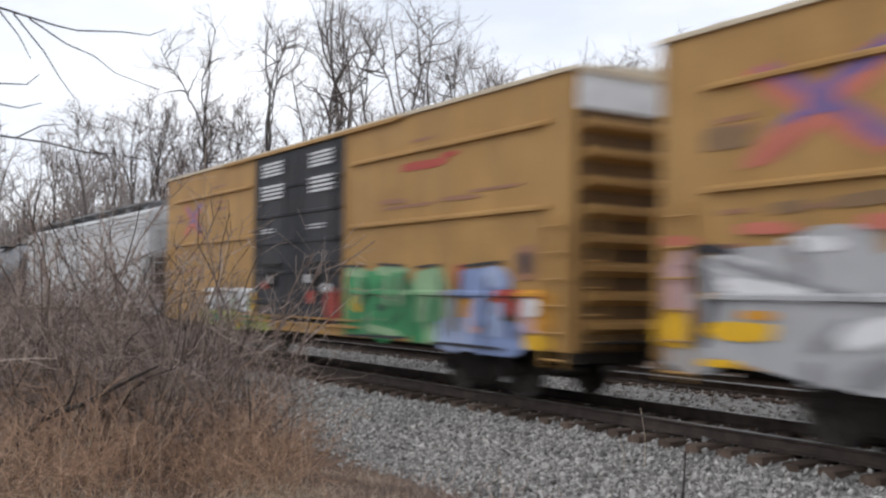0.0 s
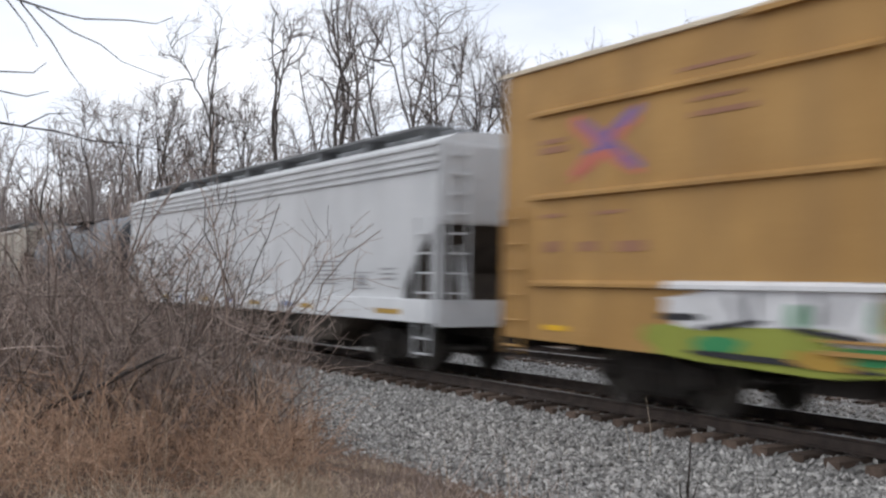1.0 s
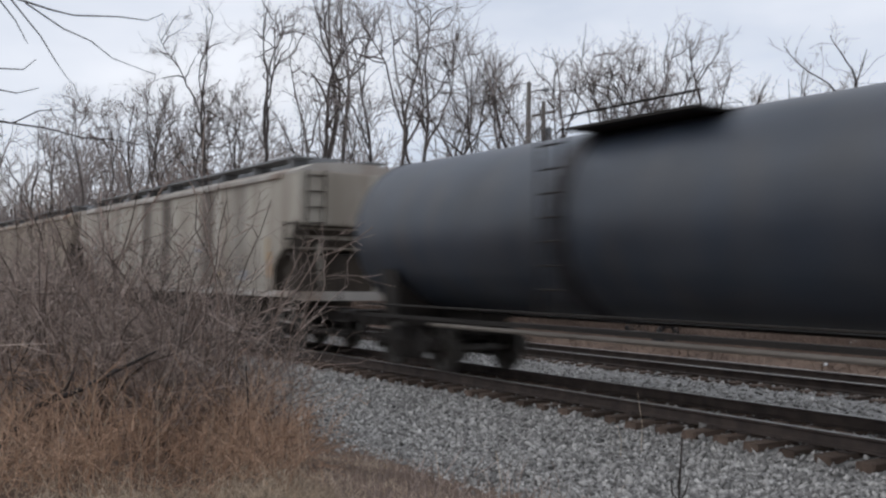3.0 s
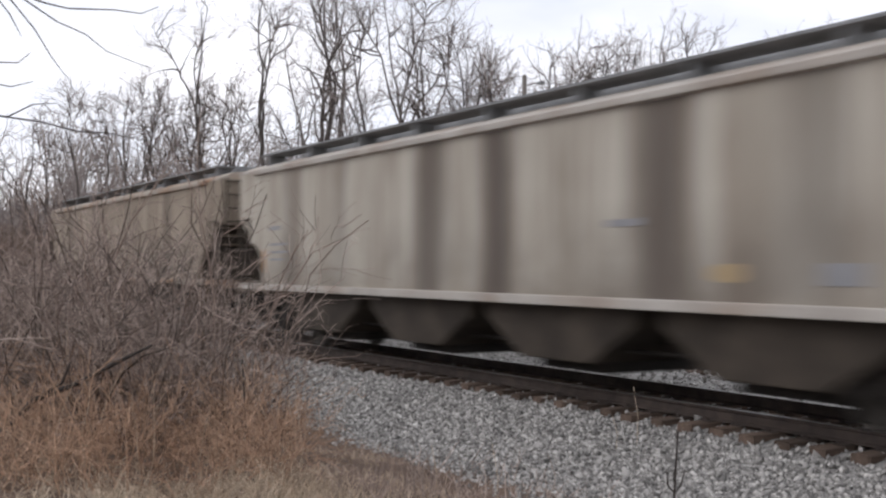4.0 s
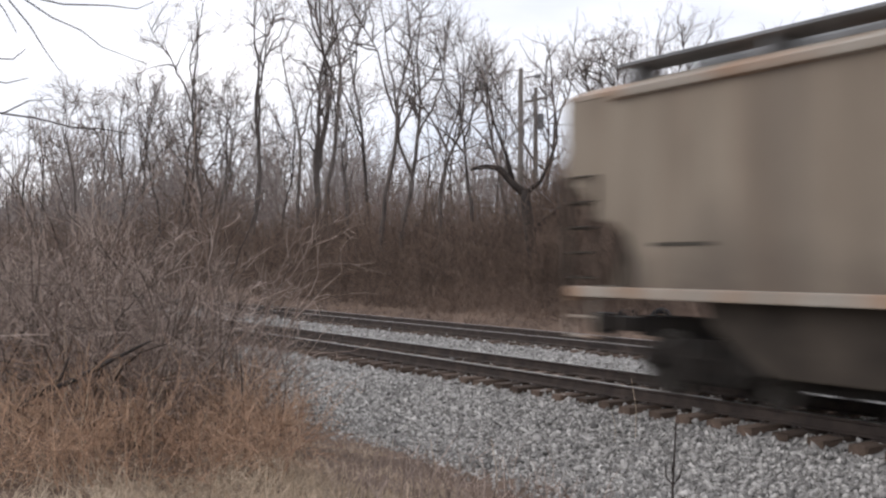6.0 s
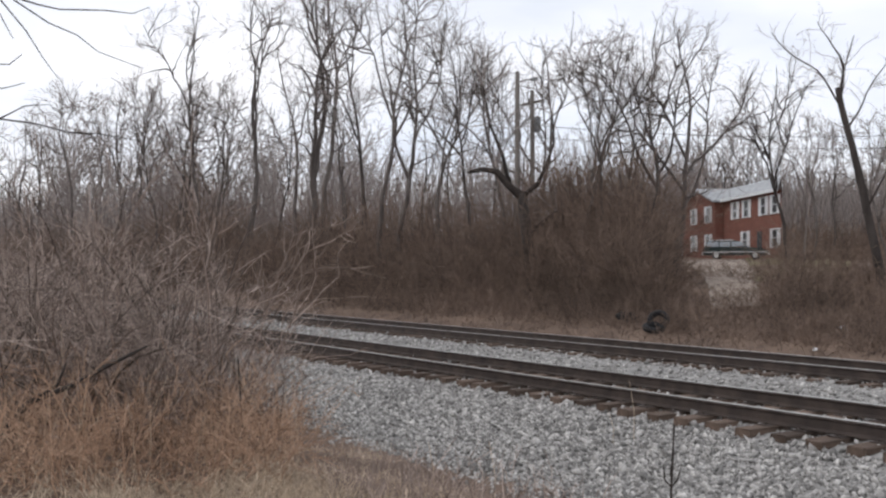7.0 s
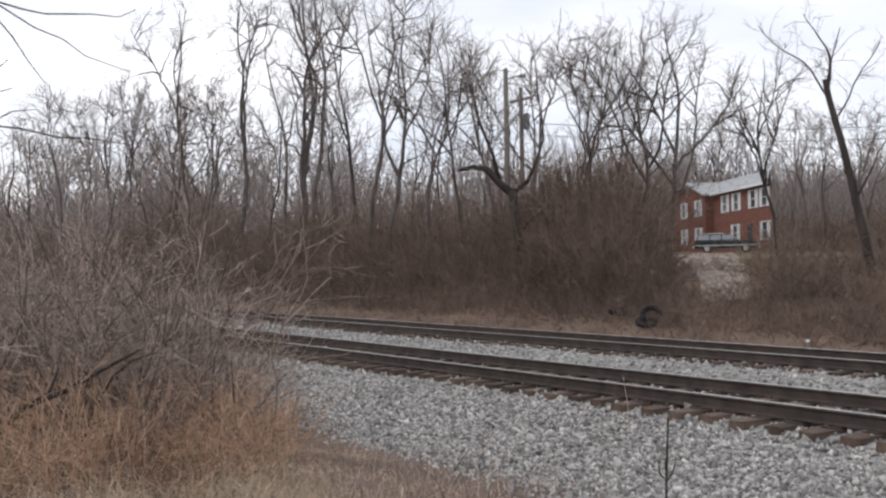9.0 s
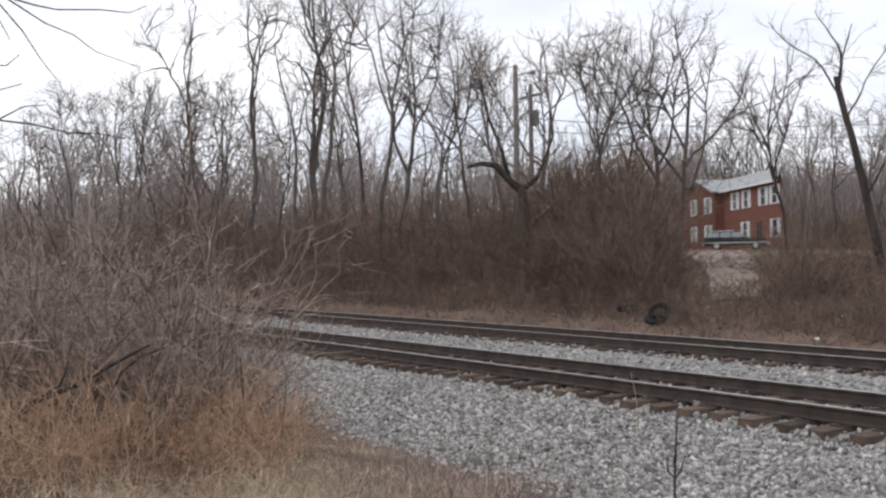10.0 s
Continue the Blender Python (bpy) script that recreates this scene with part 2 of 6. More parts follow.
def strands(rng, starts, ways, lengths, r0, r1, segs=4, wob=0.12, droop=0.0, sides=3, pull=0.0):
    """Many thin bent tapered stalks at once; pull steers each back to its first direction. Returns vertices, faces and centre lines."""
    n = len(starts)
    ways = ways / np.linalg.norm(ways, axis=1)[:, None]
    pts = np.zeros((n, segs + 1, 3))
    pts[:, 0] = starts
    d = ways.copy()
    for i in range(segs):
        d = d + rng.normal(0, wob, (n, 3)) + pull * (ways - d)
        d[:, 2] -= droop * (i + 1) / segs
        d /= np.linalg.norm(d, axis=1)[:, None]
        pts[:, i + 1] = pts[:, i] + d * (lengths / segs)[:, None]
    side = np.cross(ways, rng.normal(0, 1, (n, 3)))
    side /= np.linalg.norm(side, axis=1)[:, None] + 1e-9
    up = np.cross(ways, side)
    rad = r0[:, None] + (r1 - r0)[:, None] * np.linspace(0, 1, segs + 1)[None]
    ang = np.arange(sides) * 2 * np.pi / sides
    ring = side[:, None, None] * np.cos(ang)[None, None, :, None] + up[:, None, None] * np.sin(ang)[None, None, :, None]
    verts = pts[:, :, None] + ring * rad[:, :, None, None]
    i, k = np.meshgrid(np.arange(segs), np.arange(sides), indexing="ij")
    k2 = (k + 1) % sides
    one = np.stack([i * sides + k, i * sides + k2, (i + 1) * sides + k2, (i + 1) * sides + k], -1).reshape(-1, 4)
    faces = (one[None] + (np.arange(n) * (segs + 1) * sides)[:, None, None]).reshape(-1, 4)
    return verts.reshape(-1, 3), faces, pts


def quads_mesh(name, chunks, mat):
    """A mesh out of (verts, quads) arrays."""
    vs, fs, o = [], [], 0
    for v, f in chunks:
        vs.append(v)
        fs.append(f + o)
        o += len(v)
    v, f = np.concatenate(vs), np.concatenate(fs)
    me = bpy.data.meshes.new(name)
    me.vertices.add(len(v))
    me.vertices.foreach_set("co", v.astype(np.float32).ravel())
    me.loops.add(f.size)
    me.loops.foreach_set("vertex_index", f.astype(np.int32).ravel())
    me.polygons.add(len(f))
    me.polygons.foreach_set("loop_start", np.arange(0, f.size, f.shape[1], dtype=np.int32))
    me.materials.append(mat)
    me.update(calc_edges=True)
    me.validate()
    return me


# ---- ground ----
PROFILE = np.array([(-400, 3.0), (-60, 0.6), (-8, 0.15), (1.5, 0.1), (3.5, -0.1), (6, -0.52), (8, -0.52), (9.1, -0.5), (18.7, -0.5), (19.5, -0.28), (21.2, 0.05), (24, 0.5),
                    (27.5, 1.12), (40, 1.62), (66, 2.62), (75, 3.0), (130, 3.3), (500, 5.0), (1500, 8.0)])


def land(x, y):
    z = np.interp(y, PROFILE[:, 0], PROFILE[:, 1])
    soft = np.clip((np.abs(np.asarray(y) - 13.6) - 6.0) / 6.0, 0, 1)
    return z + soft * (0.09 * np.sin(x * 0.7 + y * 0.4) * np.cos(y * 0.9 - x * 0.2) + 0.05 * np.sin(x * 2.1) * np.sin(y * 1.9 + 1))


def make_ground():
    xs = np.concatenate([np.linspace(-1500, -120, 24), np.linspace(-110, -45, 44), np.linspace(-44, 15, 110), np.linspace(18, 300, 40), np.linspace(350, 1500, 10)])
    ys = np.concatenate([np.linspace(-1500, -70, 12), np.linspace(-60, -2, 24), np.linspace(-1.5, 30, 90), np.linspace(31, 130, 50), np.linspace(140, 1500, 24)])
    X, Y = np.meshgrid(xs, ys, indexing="ij")
    v = np.stack([X, Y, land(X, Y)], -1).reshape(-1, 3)
    i, j = np.meshgrid(np.arange(len(xs) - 1), np.arange(len(ys) - 1), indexing="ij")
    a = i * len(ys) + j
    f = np.stack([a, a + len(ys), a + len(ys) + 1, a + 1], -1).reshape(-1, 4)
    me = quads_mesh("ground", [(v, f)], GROUND_M)
    me.shade_smooth()
    tagged(new("ground", me), "brown leaf litter and bare earth beside the tracks", "ground", kind="structure")


BED = [(4.9, -0.62), (5.7, -0.56), (6.9, -0.50), (8.1, -0.46), (9.2, -0.37), (9.65, -0.31), (10, -0.25), (12.5, -0.245), (13, -0.3), (13.7, -0.42), (14.4, -0.32), (15.1, -0.245), (17.9, -0.245),
       (18.5, -0.32), (19.3, -0.5)]


def bed_z(y):
    return np.interp(y, [p[0] for p in BED], [p[1] for p in BED])


def make_ballast():
    bed = Build()
    n = len(BED)
    xs = list(range(-400, -60, 20)) + list(range(-60, 20, 2)) + list(range(20, 320, 20))
    bed.add([(x, y, z) for x in xs for y, z in BED],
            [(i * n + j, (i + 1) * n + j, (i + 1) * n + j + 1, i * n + j + 1) for i in range(len(xs) - 1) for j in range(n - 1)])
    me = bed.mesh("ballast_bed", BALLAST_M, smooth=True)
    tagged(new("ballast_bed", me), "grey crushed stone ballast bed under both tracks", "ballast", kind="structure")
    rng = np.random.default_rng(4)
    chunks = []
    shape = np.array([(1, 0, 0), (0, 1, 0), (-1, 0, 0), (0, -1, 0), (0.2, 0.1, 0.8), (0, 0, -0.6)], float)
    tris = np.array([(0, 1, 4), (1, 2, 4), (2, 3, 4), (3, 0, 4), (1, 0, 5), (2, 1, 5), (3, 2, 5), (0, 3, 5)])
    for x0, x1, y0, y1, per, size in ((-17, 1, 4.9, 9.8, 400, 0.031), (-34, -17, 5.9, 9.8, 210, 0.036), (-34, 1, 9.8, 15.0, 90, 0.036), (-40, 1, 15.0, 19.0, 70, 0.04), (-70, -34, 6.4, 19.2, 18, 0.055)):
        n = int((x1 - x0) * (y1 - y0) * per)
        x, y = rng.uniform(x0, x1, n), rng.uniform(y0, y1, n)
        keep = rng.random(n) < np.clip((y - 4.95 - 0.5 * np.sin(x * 0.9) - 0.35 * np.sin(x * 2.3)) / 1.2, 0.02, 1)
        x, y = x[keep], y[keep]
        n = len(x)
        s = size * rng.lognormal(0, 0.3, n)
        z = bed_z(y) + s * 0.15
        a = rng.uniform(0, 6.28, n)
        pts = shape[None] * rng.uniform(0.6, 1.25, (n, 6, 3)) * s[:, None, None]
        tilt = rng.normal(0, 0.5, (n, 2))
        pts[:, :, 2] += pts[:, :, 0] * tilt[:, :1] + pts[:, :, 1] * tilt[:, 1:]
        c, si = np.cos(a)[:, None], np.sin(a)[:, None]
        rx, ry = pts[:, :, 0] * c - pts[:, :, 1] * si, pts[:, :, 0] * si + pts[:, :, 1] * c
        v = np.stack([rx + x[:, None], ry + y[:, None], pts[:, :, 2] + z[:, None]], -1).reshape(-1, 3)
        f = (tris[None] + (np.arange(n) * 6)[:, None, None]).reshape(-1, 3)
        chunks.append((v, f))
    tagged(new("ballast_stones", quads_mesh("ballast_stones", chunks, STONE_M)), "loose angular grey and white crushed stones", "ballast", kind="stuff")


RAIL_SHAPE = [(-0.075, -0.178), (0.075, -0.178), (0.075, -0.166), (0.012, -0.145), (0.009, -0.045), (0.036, -0.034), (0.037, -0.006),
              (-0.037, -0.006), (-0.036, -0.034), (-0.009, -0.045), (-0.012, -0.145), (-0.075, -0.166)]


def make_track(name, yc, label):
    track = tagged(new(name), label, "railway track", kind="structure")
    for side in (-0.75, 0.75):
        b = Build().prism([(yc + side + p, q) for p, q in RAIL_SHAPE], "x", -400, 320)
        r = part("rail", b, RAIL_M, track, "dark rusted steel rail with a worn head")
        part("rail_head", Build().prism([(yc + side - 0.036, -0.006), (yc + side + 0.036, -0.006), (yc + side + 0.03, 0.0), (yc + side - 0.03, 0.0)], "x", -400, 320), HEAD_M, r, "polished running surface")
    rng = random.Random(len(name))
    kinds = []
    for k in range(5):
        b = Build().box(-0.115, -1.3, -0.36, 0.115, 1.3, -0.185)
        me = b.mesh("tie", TIE_M, 0.012)
        for v in me.vertices:
            v.co += Vector((rng.uniform(-0.01, 0.01), rng.uniform(-0.015, 0.015), rng.uniform(-0.008, 0.006)))
        kinds.append(me)
    plate = Build().box(-0.09, -0.17, -0.187, 0.09, 0.17, -0.176).box(-0.03, -0.1, -0.18, -0.01, -0.08, -0.155).box(0.01, 0.08, -0.18, 0.03, 0.1, -0.155).mesh("tie_plate", RAIL_M)
    far = Build()
    for i in range(-180, 480):
        x = -6.683 - 0.509 * i + 0.03 * math.sin(i * 12.9)
        if -12 <= i < 126:
            t = part("tie", kinds[i % 5], None, track)
            t.matrix_basis = pose(x, yc + rng.uniform(-0.06, 0.06), rng.uniform(-0.012, 0.006), 0, 0, rng.uniform(-1.5, 1.5))
            if i < 50:
                for s in (-0.75, 0.75):
                    part("tie_plate", plate, None, t).location = (0, s, 0)
        else:
            far.box(x - 0.115, yc - 1.3, -0.36, x + 0.115, yc + 1.3, -0.185)
    tagged(part("far_ties", far, TIE_M, track), kind="stuff")


# ---- train ----
WHEELSETS, CARS = [], []


def truck(car, x):
    """Two-axle freight truck under a car, centred at x."""
    t = new("truck")
    t.parent = car
    t.location = (x, 0, 0)
    frame_shape = [(-1.18, 0.42), (-1.12, 0.62), (-0.72, 0.66), (-0.42, 0.80), (0.42, 0.80), (0.72, 0.66), (1.12, 0.62), (1.18, 0.42), (0.98, 0.36), (0.72, 0.44),
                   (0.44, 0.20), (-0.44, 0.20), (-0.72, 0.44), (-0.98, 0.36)]
    for s in (-1, 1):
        part("side_frame", Build().prism(frame_shape, "y", s * 1.0 - 0.07, s * 1.0 + 0.07), STEEL_M, t, bevel=0.02)
        for k in (-0.24, -0.08, 0.08, 0.24):
            part("spring", Build().tube([(k, s * 1.09, 0.26), (k, s * 1.09, 0.56)], 0.065, 8), STEEL_M, t)
        for ax in (-0.89, 0.89):
            part("bearing_cap", Build().tube([(ax, s * 1.05, 0.46), (ax, s * 1.17, 0.46)], 0.11, 12), STEEL_M, t)
    part("bolster", Build().box(-0.2, -1.15, 0.52, 0.2, 1.15, 0.8).box(-0.3, -0.3, 0.78, 0.3, 0.3, 0.95), STEEL_M, t, bevel=0.03)
    for ax in (-0.89, 0.89):
        w = Build()
        w.lathe([(-0.95, 0.0), (-0.95, 0.07), (-0.80, 0.07), (-0.80, 0.11)], "y", 16)
        w.lathe([(0.80, 0.11), (0.80, 0.07), (0.95, 0.07), (0.95, 0.0)], "y", 16)
        w.lathe([(-0.70, 0.085), (0.70, 0.085)], "y", 12)
        for s in (-1, 1):
            pr = [(0.80, 0.11), (0.775, 0.16), (0.755, 0.33), (0.80, 0.36), (0.80, 0.42), (0.70, 0.425), (0.695, 0.45), (0.67, 0.45), (0.665, 0.36), (0.70, 0.33), (0.72, 0.16), (0.69, 0.1)]
            w.lathe([(s * a, r) for a, r in pr], "y", 28)
        ws = part("wheelset", w, TREAD_M, t, smooth=False)
        ws.location = (ax, 0, 0.42)
        WHEELSETS.append((ws, ax))
    return t


def coupler(car, x, way):
    part("coupler", Build().box(x, -0.1, 0.74, x + way * 0.62, 0.1, 0.96).box(x + way * 0.5, -0.17, 0.68, x + way * 0.82, 0.17, 1.0).tube(
        [(x + way * 0.1, -0.35, 0.78), (x + way * 0.4, -0.3, 0.45), (x + way * 0.8, -0.15, 0.5)], 0.03, 6), STEEL_M, car, bevel=0.02)


def ladder(car, x, y, z0, z1, width, mat, label, across=False, step=0.4):
    """Rungs with two rails; across: on an end, along y."""
    b = Build()
    for k in (0, width):
        p = (x, y + k) if across else (x + k, y)
        b.tube([(*p, z0), (*p, z1)], 0.022, 6)
    z = z0 + 0.12
    while z < z1:
        q = ((x, y, z), (x, y + width, z)) if across else ((x, y, z), (x + width, y, z))
        b.tube(q, 0.018, 6)
        z += step
    return part("ladder", b, mat, car, label)


def spray(build, slot, cx, cz, w, h, rng, y, n=22, square=0.75, turn=0.0):
    """A flat patch of sprayed paint with an uneven rim, on the side of a car."""
    pts = []
    for k in range(n):
        a = 6.2832 * k / n
        c, s = math.cos(a), math.sin(a)
        p = 2 / (1 + 3 * square)
        px, pz = 0.5 * w * math.copysign(abs(c) ** p, c) * rng.uniform(0.86, 1.08), 0.5 * h * math.copysign(abs(s) ** p, s) * rng.uniform(0.86, 1.08)
        ct, st = math.cos(radians(turn)), math.sin(radians(turn))
        pts.append((cx + px * ct - pz * st, cz + px * st + pz * ct))
    build.add([(px, y, pz) for px, pz in pts], [tuple(range(n))], slot)


def graffiti(car, name, label, patches, seed, y=-1.491):
    rng = random.Random(seed)
    for i, (k, cx, cz, w, h, *turn) in enumerate(patches):
        b = Build()
        spray(b, 0, cx, cz, w, h, rng, y - 0.0015 * (i + 1), turn=turn[0] if turn else rng.uniform(-4, 4))
        part(name, b, PAINTS[k], car, label)


def boxcar(label):
    length, half, z0, z1 = 17.8, 1.48, 0.86, 5.06
    car = tagged(new("boxcar"), label, "freight car", "cars of the train")
    for x0, x1 in ((0, 6.43), (11.13, length)):
        part("side_wall", Build().box(x0, -half, z0, x1, -half + 0.08, z1), YELLOW_M, car, bevel=0.015)
        part("side_wall", Build().box(x0, half - 0.08, z0, x1, half, z1), YELLOW_M, car, bevel=0.015)
        for z in (4.33, 3.04, 1.72):
            a, c = (x0 + 0.75, x1 - 0.12) if x0 == 0 else (x0 + 0.2, x1 - 0.55)
            for s in (-1, 1):
                part("side_rib", Build().prism([(s * (half - 0.002), z - 0.05), (s * (half + 0.075), z - 0.035), (s * (half + 0.075), z + 0.01), (s * (half - 0.002), z + 0.06)], "x", a, c), YELLOW_M, car)
        x = x0 + 1.25
        while x < x1 - 0.5:
            part("panel_seam", Build().box(x - 0.025, -half - 0.006, z0 + 0.1, x + 0.025, -half + 0.01, z1 - 0.05), YELLOW_M, car)
            x += 1.25
    for x in (6.42, 11.04):
        part("door_post", Build().box(x, -half - 0.03, z0, x + 0.1, half + 0.03, z1), YELLOW_M, car, bevel=0.01)
    part("side_sill", Build().prism([(0.5, 0.86), (3.0, 0.82), (6.6, 0.80), (11.4, 0.80), (14.8, 0.82), (17.3, 0.86), (17.3, 0.98), (0.5, 0.98)], "y", -half - 0.006, -half + 0.06), YELLOW_M, car)
    part("side_sill", Build().prism([(0.5, 0.86), (3.0, 0.82), (6.6, 0.80), (11.4, 0.80), (14.8, 0.82), (17.3, 0.86), (17.3, 0.98), (0.5, 0.98)], "y", half - 0.06, half + 0.006), YELLOW_M, car)
    for z0t, z1t in ((0.98, 1.03), (1.12, 1.15), (4.98, 5.05)):
        part("door_track", Build().box(5.6 if z0t < 2 else 4.6, -half - 0.09, z0t, 11.7 if z0t < 2 else 13.2, -half - 0.008, z1t), YELLOW_M, car)
    part("floor", Build().box(0.05, -half + 0.09, 0.9, length - 0.05, half - 0.09, 1.05), STEEL_M, car)
    roof = Build().prism([(-half - 0.05, 5.03), (-half - 0.05, 5.10), (0, 5.24), (half + 0.05, 5.10), (half + 0.05, 5.03)], "x", -0.06, length + 0.06)
    part("roof", roof, CREAM_M, car, "pale weathered metal roof", bevel=0.01)
    for k in range(1, 18):
        part("roof_rib", Build().prism([(-half - 0.04, 5.09), (-half - 0.04, 5.125), (0, 5.275), (half + 0.04, 5.125), (half + 0.04, 5.09)], "x", k * length / 18 - 0.04, k * length / 18 + 0.04), CREAM_M, car)
    for x0, x1 in ((6.53, 8.76), (8.80, 11.03)):
        d = part("door", Build().box(x0, -half - 0.02, 1.16, x1, -half + 0.06, 4.97), BLACK_M, car, "black plug door leaf", bevel=0.015)
        dd = part("door", Build().box(x0, half - 0.06, 1.16, x1, half + 0.02, 4.97), BLACK_M, car, "black plug door leaf", bevel=0.015)
        for z in (1.45, 2.15, 2.85, 3.5, 4.15):
            part("door_corrugation", Build().prism([(-half - 0.018, z - 0.05), (-half - 0.06, z - 0.03), (-half - 0.06, z + 0.03), (-half - 0.018, z + 0.05)], "x", x0 + 0.06, x1 - 0.06), BLACK_M, d)
        for x in (x0 + 0.35, x1 - 0.35):
            part("locking_bar", Build().tube([(x, -half - 0.1, 1.1), (x, -half - 0.1, 4.95)], 0.025, 8), BLACK_M, d)
        part("lock_handle", Build().box(x0 + 0.6, -half - 0.13, 2.3, x1 - 0.6, -half - 0.08, 2.36).lathe([(-half - 0.06, 0.2), (-half - 0.13, 0.2), (-half - 0.13, 0.15)], "y", 16, ((x0 + x1) / 2, 0, 2.0)), STEEL_M, d)
        for z, w, h in [(4.46 + 0.09 * k, 0.95, 0.05) for k in range(4)] + [(3.90 + 0.095 * k, 1.0, 0.05) for k in range(4)] + [(3.1, 0.6, 0.025), (3.17, 0.6, 0.025)]:
            off = 0.5 if x0 < 8 else 0.75
            part("door_lettering", Build().box(x0 + off, -half - 0.068, z, x0 + off + w * 1.15, -half - 0.0605, z + h), WHITE_M, d, "white unreadable stencilled line")
    for x, way in ((0, -1), (length, 1)):
        # dark sheet colour stands for shade behind the yellow ribs
        wall = part("end_wall", Build().box(min(x, x - way * 0.09), -half + 0.082, z0, max(x, x - way * 0.09), half - 0.082, 4.5), RIBSHADE_M, car, "end sheet in dark brown for the shade between its ribs")
        part("end_cap", Build().box(min(x, x - way * 0.09), -half + 0.082, 4.505, max(x, x - way * 0.09), half - 0.082, 5.05), WHITE_M, car, "pale upper end panel")
        for k in range(8):
            z = 1.12 + 0.43 * k
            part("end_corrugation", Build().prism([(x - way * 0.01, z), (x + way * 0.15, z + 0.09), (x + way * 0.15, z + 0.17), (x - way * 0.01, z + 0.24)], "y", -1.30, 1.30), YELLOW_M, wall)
        coupler(car, x, way)
        truck(car, 2.75 if way < 0 else length - 2.75)
        ladder(car, x - 0.55 if way > 0 else 0.08, -half - 0.07, 0.62, 2.9, 0.45, YELLOW_M, "yellow corner ladder")
        ladder(car, x + way * 0.13, -half + 0.1, 0.9, 2.9, 0.42, YELLOW_M, "yellow end ladder", across=True)
        part("end_platform", Build().box(min(x, x + way * 0.3), -1.3, 1.0, max(x, x + way * 0.3), 1.3, 1.03), STEEL_M, car)
        part("end_sill", Build().box(min(x, x - way * 0.3), -half + 0.05, 0.7, max(x, x - way * 0.3), half - 0.05, 0.9), STEEL_M, car)
    part("centre_sill", Build().box(0.2, -0.25, 0.62, length - 0.2, 0.25, 0.9).box(5.2, -1.2, 0.5, 6.0, -0.5, 0.85).tube([(7, -0.9, 0.7), (8.4, -0.9, 0.7)], 0.2, 12).tube([(4, -0.6, 0.55), (14, -0.6, 0.55)], 0.03, 6), STEEL_M, car)
    for x, z, w, h in ((0.9, 3.85, 0.5, 0.07), (0.9, 3.70, 0.55, 0.1), (3.8, 4.08, 0.7, 0.05), (3.8, 3.88, 0.9, 0.07), (0.95, 2.72, 0.4, 0.06), (2.1, 2.72, 0.5, 0.05), (1.0, 2.2, 0.32, 0.16), (1.75, 2.2, 0.34, 0.14),
                       (2.5, 2.18, 0.5, 0.15), (3.6, 4.5, 1.0, 0.05), (13.5, 4.5, 0.7, 0.05), (15.3, 3.42, 1.3, 0.05), (12.6, 3.3, 1.6, 0.06)):
        part("lettering", Build().box(x, -half - 0.012, z, x + w, -half + 0.002, z + h), PAINTS["rust"], car, "faded unreadable reporting mark")
    for x in (1.0, 16.2):
        part("reflector", Build().box(x, -half - 0.012, 1.02, x + 0.5, -half + 0.002, 1.1), PAINTS["amber"], car)
    return car


def over_rib(car, spans, z=1.72):
    """Sprayed colour that runs on over a side rib."""
    for k, x0, x1 in spans:
        part("graffiti", Build().prism([(-1.476, z - 0.056), (-1.559, z - 0.039), (-1.559, z + 0.014), (-1.476, z + 0.066)], "x", x0, x1), PAINTS[k], car, "spray paint carried over the rib")


def cross(cx, cz, s):
    """A sprayed X out of two colours."""
    out = []
    for a in (33, -33):
        out += [("coral", cx, cz - 0.02 * s, 1.7 * s, 0.30 * s, a), ("purple", cx - 0.02 * s, cz + 0.06 * s, 1.25 * s, 0.13 * s, a), ("purple", cx + 0.5 * s, cz + (0.33 if a > 0 else -0.31) * s, 0.45 * s, 0.15 * s, a)]
    out += [("coral", cx - 0.5 * s, cz + 0.24 * s, 0.4 * s, 0.12 * s, -33), ("coral", cx - 0.45 * s, cz - 0.26 * s, 0.45 * s, 0.12 * s, 33), ("purple", cx, cz, 0.34 * s, 0.22 * s, 0)]
    return out


